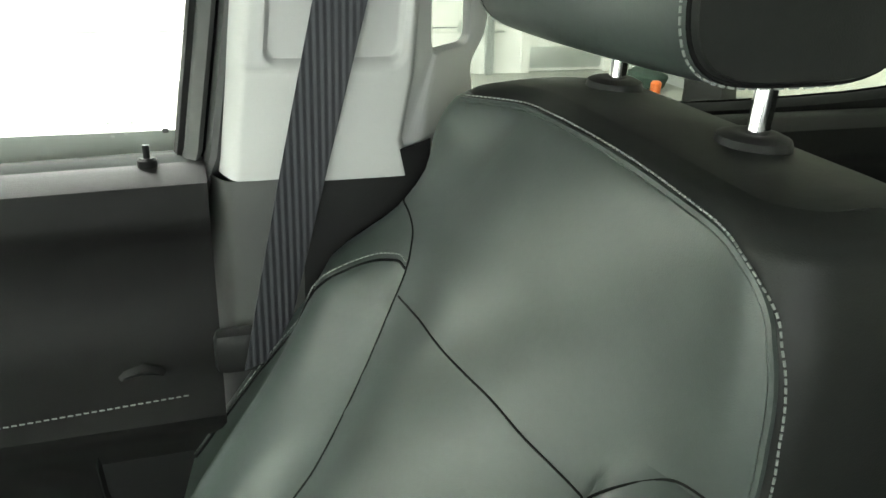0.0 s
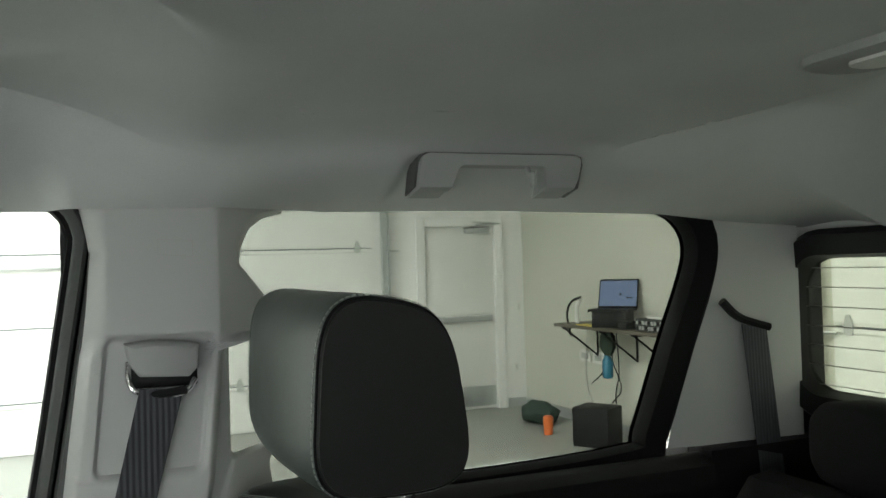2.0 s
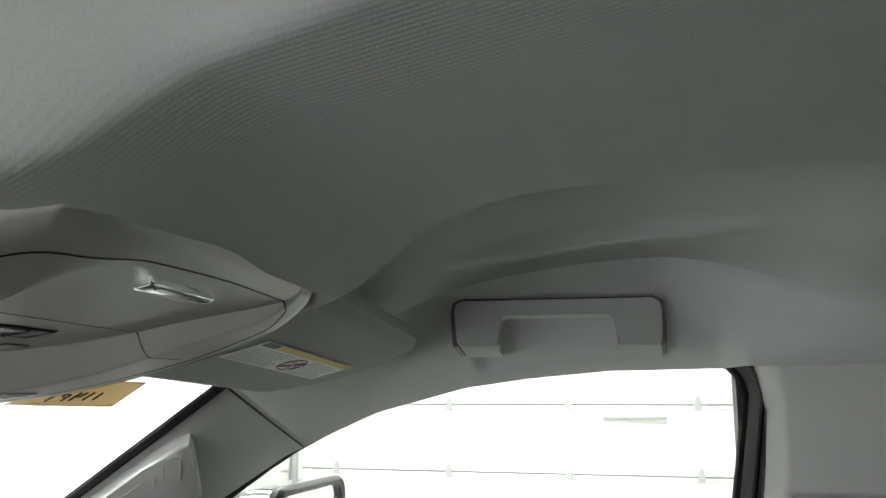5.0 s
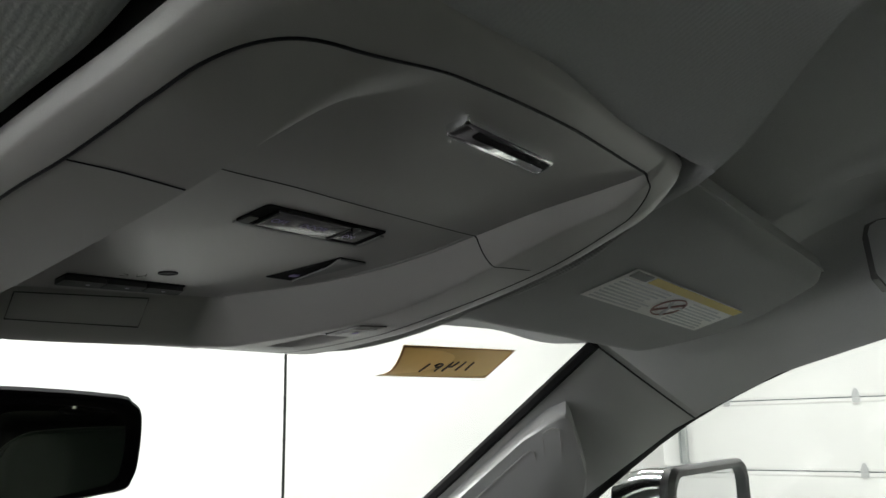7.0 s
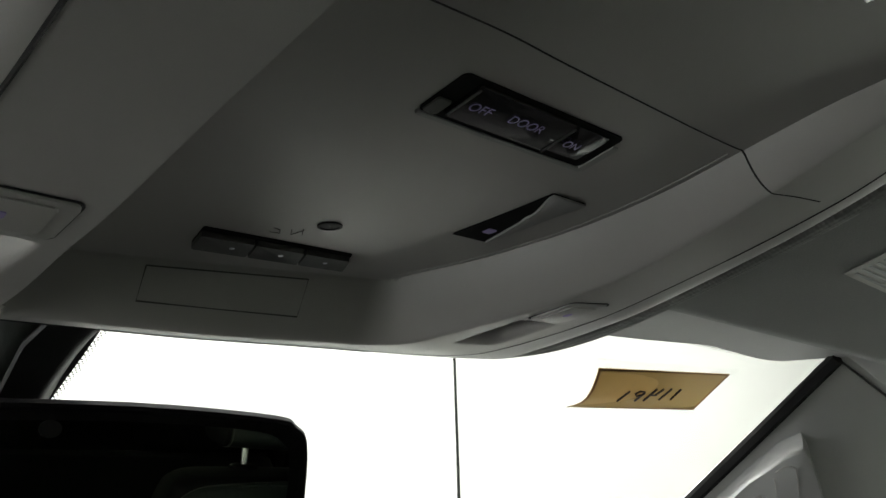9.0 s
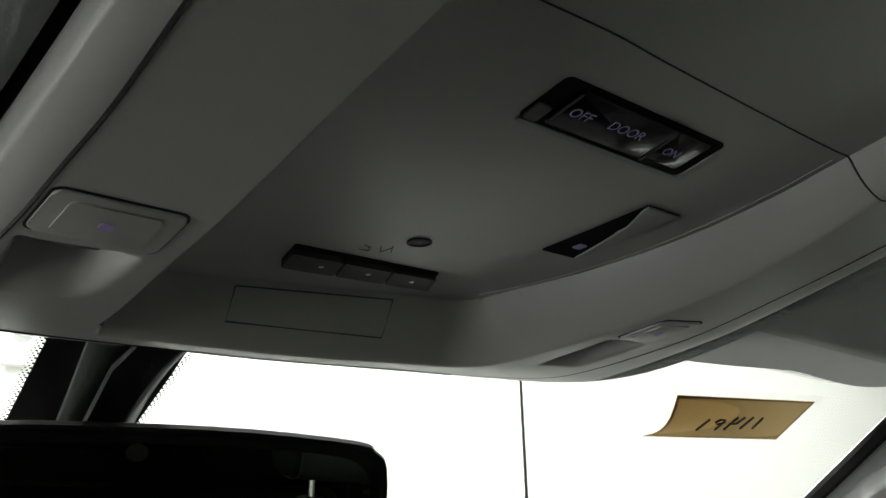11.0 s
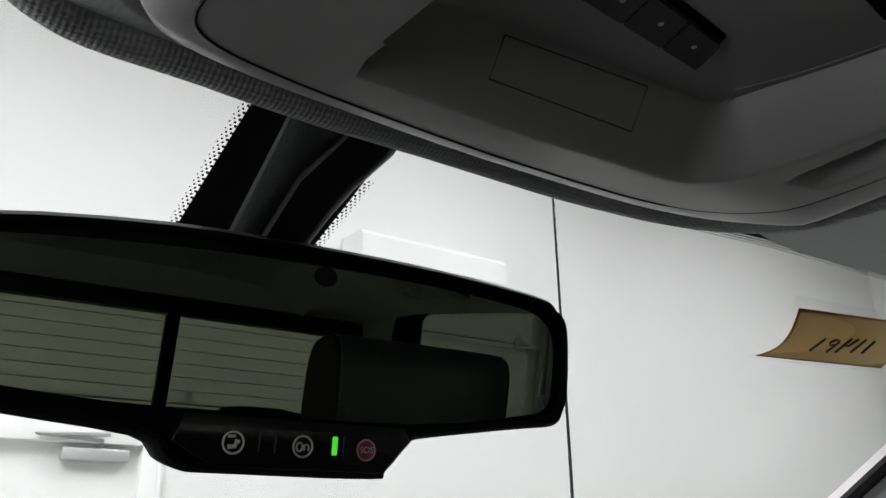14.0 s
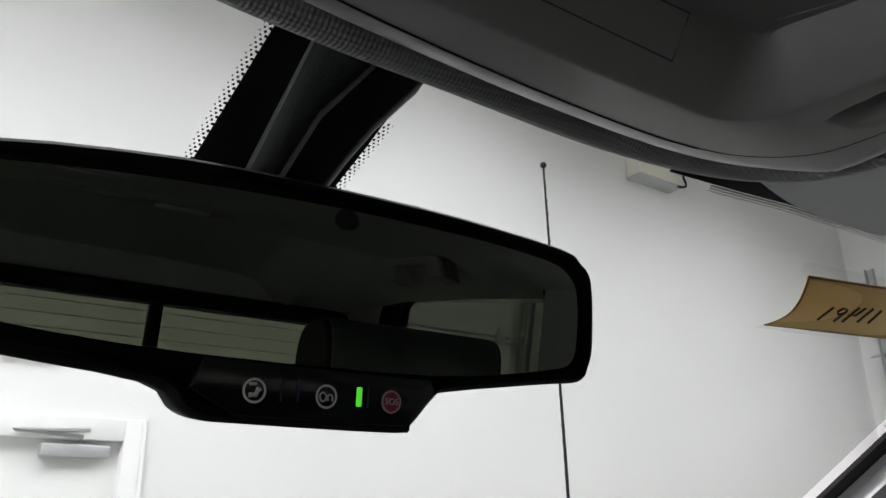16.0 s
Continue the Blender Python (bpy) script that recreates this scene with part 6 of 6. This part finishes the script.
part("mirror_glass", loft([[(a, d, c) for a, c in glass_outline(0)] for d in (-0.0082, -0.0062)]), MIRROR, mir, "tinted mirror glass", smooth=False)
part("button_bar", prism([(-0.046, -0.0245), (0.047, -0.0245), (0.050, -0.030), (0.036, -0.0435), (-0.034, -0.0435), (-0.05, -0.035)], -0.005, -0.0078, lambda a, c, d: (a, d, c), 0.0006), GLOSS_BLACK, mir)
for k, (bx0, mt) in enumerate(((-0.0272, LABEL), (0.0009, LABEL), (0.0288, RED))):
    cz = -0.0345
    rr = 0.0040
    ringp = [(bx0 + rr * math.cos(a), -0.0081, cz + rr * math.sin(a)) for a in (2 * math.pi * i / 24 for i in range(25))]
    ic = part("button_icon", tube(ringp, 0.00045, 5), LABEL if k < 2 else material("pink_print", (0.65, 0.35, 0.42), 0.5), mir)
    if k == 2:
        part("icon_disc", loft([[(bx0 + 0.0037 * math.cos(a), d, cz + 0.0037 * math.sin(a)) for a in (2 * math.pi * i / 20 for i in range(20))] for d in (-0.0079, -0.0083)]), material("dark_red_print", (0.30, 0.03, 0.08), 0.5), ic)
        part("icon_text", text_mesh("SOS", 0.0036, pose(bx0, -0.0086, cz, 90, 0, 0)), LABEL, ic, smooth=False)
    elif k == 1:
        part("icon_shape", tube([(bx0 - 0.0014 + 0.0013 * math.cos(a), -0.0081, cz - 0.0002 + 0.0016 * math.sin(a)) for a in (2 * math.pi * i / 14 for i in range(15))], 0.0004, 5), LABEL, ic)
        part("icon_shape", tube([(bx0 + 0.0006, -0.0081, cz - 0.0016), (bx0 + 0.0006, -0.0081, cz + 0.0004), (bx0 + 0.0016, -0.0081, cz + 0.0009), (bx0 + 0.0024, -0.0081, cz + 0.0002), (bx0 + 0.0024, -0.0081, cz - 0.0016)], 0.0004, 5), LABEL, ic)
    else:
        part("icon_shape", tube([(bx0 - 0.002, -0.0081, cz - 0.0016), (bx0 + 0.0006, -0.0081, cz - 0.0014), (bx0 + 0.0012, -0.0081, cz + 0.0008), (bx0 + 0.0022, -0.0081, cz + 0.0002)], 0.0009, 5), LABEL, ic)
        part("icon_shape", tube([(bx0 - 0.0022, -0.0081, cz + 0.0022), (bx0 + 0.0006, -0.0081, cz + 0.0024)], 0.0006, 5), LABEL, ic)
for a, w in ((-0.0105, 0.0008), (-0.0170, 0.0006), (0.0185, 0.0005)):
    part("bar_line", box(a - w / 2, a + w / 2, -0.0081, -0.0076, -0.0375, -0.0295), material("blue_print", (0.04, 0.05, 0.14), 0.4), mir, smooth=False)
part("status_light", box(0.0135, 0.0158, -0.0083, -0.0076, -0.0372, -0.0300, 0.0004), GREEN_LED, mir, "green status light")
part("sensor", loft([[(0.004 + 0.0052 * math.cos(a), d, 0.0335 + 0.0042 * math.sin(a)) for a in (2 * math.pi * i / 18 for i in range(18))] for d in (-0.0081, -0.0085)]), BLACK, mir, "round light sensor")

# camera and mount housing on the windshield, with its dotted black print
mt = thing("camera_housing", "dark grey camera and mirror mount housing on the windshield", "housing")
def on_glass(x, z, d):
    """A point d inwards of the glass at the mirror mount."""
    return Vector((x, 0.872 + (1.655 - z) / 0.6 - d * 0.53, z - d * 0.85))
band_l = lambda z: -0.0600 - 0.19 * (1.66 - z)
band_r = lambda z: 0.0010 - 0.30 * (1.642 - z)
part("printed_band", sheet(6, 10, lambda u, v: on_glass(band_l(1.668 - 0.10 * v) * (1 - u) + band_r(min(1.646, 1.668 - 0.10 * v)) * u, 1.668 - 0.10 * v, 0.003)), BLACK, mt, "black printed glass band")
for side, line in ((-1, band_l), (1, band_r)):
    bm = bmesh.new()
    for r in range(4):
        for k in range(56):
            z = 1.668 - 0.0018 * k - (0.0009 if r % 2 else 0)
            if side > 0 and z > 1.646:
                continue
            p = on_glass(line(z) + side * (0.0006 + 0.0011 * r), z, 0.003)
            q = 0.00072 - 0.00011 * r
            vs = [bm.verts.new(p + Vector((q * math.cos(a), q * math.sin(a) * 0.85, -q * math.sin(a) * 0.53))) for a in (math.pi / 3 * i for i in range(6))]
            bm.faces.new(vs)
    tagged(part("printed_dots", bm, BLACK, mt, smooth=False), kind="stuff")


def block(name, outline, steps, mat, label):
    """A moulding on the glass: its outline, and steps of depth and inset towards the cab."""
    rows = []
    for d, g in steps:
        k = d / 0.02
        rows.append([on_glass(a - 0.012 * k, c + 0.005 * k, d) for a, c in outset(outline, -g)])
    return part(name, loft(rows), mat, mt, label)


cover_line = [(-0.0428, 1.668), (-0.0150, 1.668), (-0.0130, 1.655), (-0.0230, 1.6427), (-0.0255, 1.625), (-0.0270, 1.575), (-0.0460, 1.575), (-0.0440, 1.60), (-0.0432, 1.626)]
block("cover", cover_line, ((0.003, 0.0), (0.007, 0.0005), (0.0105, 0.003), (0.0120, 0.007)), COVER, "dark grey cover")
block_line = [(-0.0226, 1.6600), (0.0070, 1.6600), (0.0092, 1.6560), (0.0088, 1.6535), (0.0010, 1.6425), (-0.0025, 1.634), (-0.0046, 1.626), (-0.0110, 1.575), (-0.0330, 1.575), (-0.0275, 1.625), (-0.0252, 1.6427), (-0.0150, 1.6560)]
block("camera_block", block_line, ((0.003, 0.0), (0.016, 0.0), (0.0185, 0.0008), (0.0200, 0.0030)), BLACK, "black camera block")
part("stem", tube([(-0.04, 0.925, 1.60), (-0.03, 0.93, 1.578), (-0.022, 0.925, 1.57)], 0.014, 12), BLACK, mt)

# ---- paper tag taped behind the windshield ----
tag = thing("paper_tag", "yellow paper tag with a brown border taped to the windshield", "paper tag")
TA, TB, TC, TD = Vector((0.4239, 0.9375, 1.6621)), Vector((0.5743, 0.9116, 1.6636)), Vector((0.5800, 0.9606, 1.6361)), Vector((0.4326, 0.9870, 1.6349))


def tag_pt(u, v, d=0.0):
    p = TA.lerp(TB, u).lerp(TD.lerp(TC, u), v)
    n = (TB - TA).cross(TD - TA).normalized()
    if n.y > 0:
        n = -n
    return p + n * (d + 0.010 * math.sin(math.pi * v) * (1 - u) ** 2)


part("paper", sheet(12, 10, lambda u, v: tag_pt(u, v), (0, 0.0003, 0.0002)), PAPER, tag)
for u0, u1, v0, v1 in ((0, 1, 0, 0.035), (0, 1, 0.965, 1), (0, 0.018, 0, 1), (0.982, 1, 0, 1)):
    part("border", sheet(12, 6, lambda u, v: tag_pt(u0 + (u1 - u0) * u, v0 + (v1 - v0) * v, 0.0006)), PAPER_EDGE, tag)
for stroke in ([(0.72, 0.42), (0.715, 0.70)], [(0.64, 0.40), (0.62, 0.70)], [(0.575, 0.40), (0.55, 0.56), (0.50, 0.56)], [(0.52, 0.40), (0.50, 0.72)], [(0.44, 0.46), (0.40, 0.44), (0.375, 0.50), (0.40, 0.56), (0.44, 0.54), (0.445, 0.48), (0.43, 0.72)], [(0.31, 0.42), (0.285, 0.70)]):
    part("stroke", tube([tag_pt(u, v, 0.0010) for u, v in stroke], 0.0010, 5), INK, tag)
for v0, v1 in ((-0.16, 0.02), (0.98, 1.10)):
    part("tape", sheet(10, 2, lambda u, v: tag_pt(-0.06 + 1.10 * u, v0 + (v1 - v0) * v, 0.0010)), TAPE, tag, "clear adhesive tape")

# ---- outside: antenna and door mirror ----
an = thing("radio_antenna", "thin black radio antenna with a small tip ball", "antenna")
part("mast", tube([(0.724, 1.508, 1.10), (0.724, 1.506, 1.6), (0.724, 1.508, 2.053)], [0.0028, 0.0023, 0.0017], 8), BLACK, an)
bmx = bmesh.new()
bmesh.ops.create_uvsphere(bmx, u_segments=12, v_segments=8, radius=0.0055)
bmesh.ops.translate(bmx, vec=(0.724, 1.508, 2.056), verts=bmx.verts)
part("tip", bmx, BLACK, an)
part("spiral", tube([(0.724 + 0.0021 * math.cos(k * 0.9), 1.507 + 0.0021 * math.sin(k * 0.9), 1.12 + 0.0033 * k) for k in range(276)], 0.0006, 4), BLACK, an)
part("hood", sheet(12, 10, lambda u, v: (XC + 0.92 * (2 * u - 1), 1.57 + 1.5 * v, 1.12 - 0.05 * (2 * u - 1) ** 2 - 0.08 * v * v)), BODY_PAINT, cab, "painted hood")
dm = thing("door_mirror", "outside door mirror with a chrome cap", "door mirror")
OM = pose(1.012, 0.905, 1.420, 0, 0, 8)
mo = [(a, c) for a, c in round_rect(0.38, 0.21, 0.035, 6)]
part("shell", loft([[OM @ Vector((a * k, d, c * k)) for a, c in mo] for d, k in ((0.0, 0.97), (-0.012, 1.0), (0.02, 1.02), (0.07, 0.95), (0.10, 0.7), (0.115, 0.3))]), CHROME, dm, "chrome mirror cap")
part("bezel", loft([[OM @ Vector((a * k, d, c * k)) for a, c in mo] for d, k in ((-0.004, 0.88), (-0.014, 0.90), (-0.016, 0.97), (-0.010, 1.015), (0.0, 1.02))], cap=False), BLACK, dm)
part("mirror_glass", loft([[OM @ Vector((a * 0.90, d, c * 0.90)) for a, c in mo] for d in (-0.006, -0.002)]), CHROME, dm, "mirror glass", smooth=False)
part("arm", tube([(0.96, 1.0, 1.28), (1.02, 0.98, 1.33), (1.06, 0.97, 1.37)], 0.03, 10), BLACK, dm)

# grab handle moulded on the windshield pillar
ph = thing("pillar_handle", "light grey grab handle on the windshield pillar", "grab handle")
shape = [(0.862, 0.13), (0.866, 0.20), (0.885, 0.41), (0.906, 0.62), (0.935, 0.83), (1.02, 0.92), (1.13, 0.92), (1.13, 0.07), (1.004, 0.07), (0.916, 0.075), (0.880, 0.09)]
lean = lambda a, c, d: pillar_point(a, c, True, d)
part("grip", prism(shape, -0.02, 0.018, lean, 0.005), TRIM, ph)
for loop in ([(0.893, 0.125), (0.884, 0.135), (0.880, 0.17), (0.883, 0.215), (0.922, 0.50), (0.930, 0.545), (0.938, 0.53), (0.940, 0.47), (0.930, 0.40), (0.897, 0.145)], [(1.08, 0.15), (0.995, 0.15), (0.925, 0.15), (0.917, 0.17), (0.919, 0.22), (0.960, 0.56), (1.02, 0.70), (1.08, 0.70)]):
    pts = smooth_line([lean(a, c, 0.0182) for a, c in loop], 4)
    part("groove", tube(pts, 0.0008, 5), CONSOLE, ph)

# ---- the truck's wheels ----


def road_wheel(x, y):
    wh = thing("road_wheel", "black truck tyre on a grey alloy rim", "wheel", "wheels of the pickup truck")
    turn = [(2 * math.pi * i / 40) for i in range(40)]
    tyre = [(-0.13, 0.27), (-0.135, 0.34), (-0.11, 0.385), (0.11, 0.385), (0.135, 0.34), (0.13, 0.27)]
    part("tyre", loft([[(x + d, y + r * math.cos(a), 0.385 + r * math.sin(a)) for a in turn] for d, r in tyre]), RUBBER, wh)
    for s in (-1, 1):
        part("rim", loft([[(x + s * d, y + r * math.cos(a), 0.385 + r * math.sin(a)) for a in turn] for d, r in ((0.131, 0.275), (0.136, 0.25), (0.10, 0.20), (0.12, 0.08))]), GREY_METAL, wh, "grey alloy rim")
    return wh


for wx in (XC - 0.86, XC + 0.86):
    for wy in (2.05, -1.35):
        road_wheel(wx, wy)
part("chassis_rail", box(XC - 0.45, XC - 0.35, -1.9, 2.9, 0.45, 0.6, 0.01), BLACK, cab)
part("chassis_rail", box(XC + 0.35, XC + 0.45, -1.9, 2.9, 0.45, 0.6, 0.01), BLACK, cab)
for wy in (2.05, -1.35):
    part("axle", tube([(XC - 0.74, wy, 0.385), (XC + 0.74, wy, 0.385)], 0.05, 12), BLACK, cab)
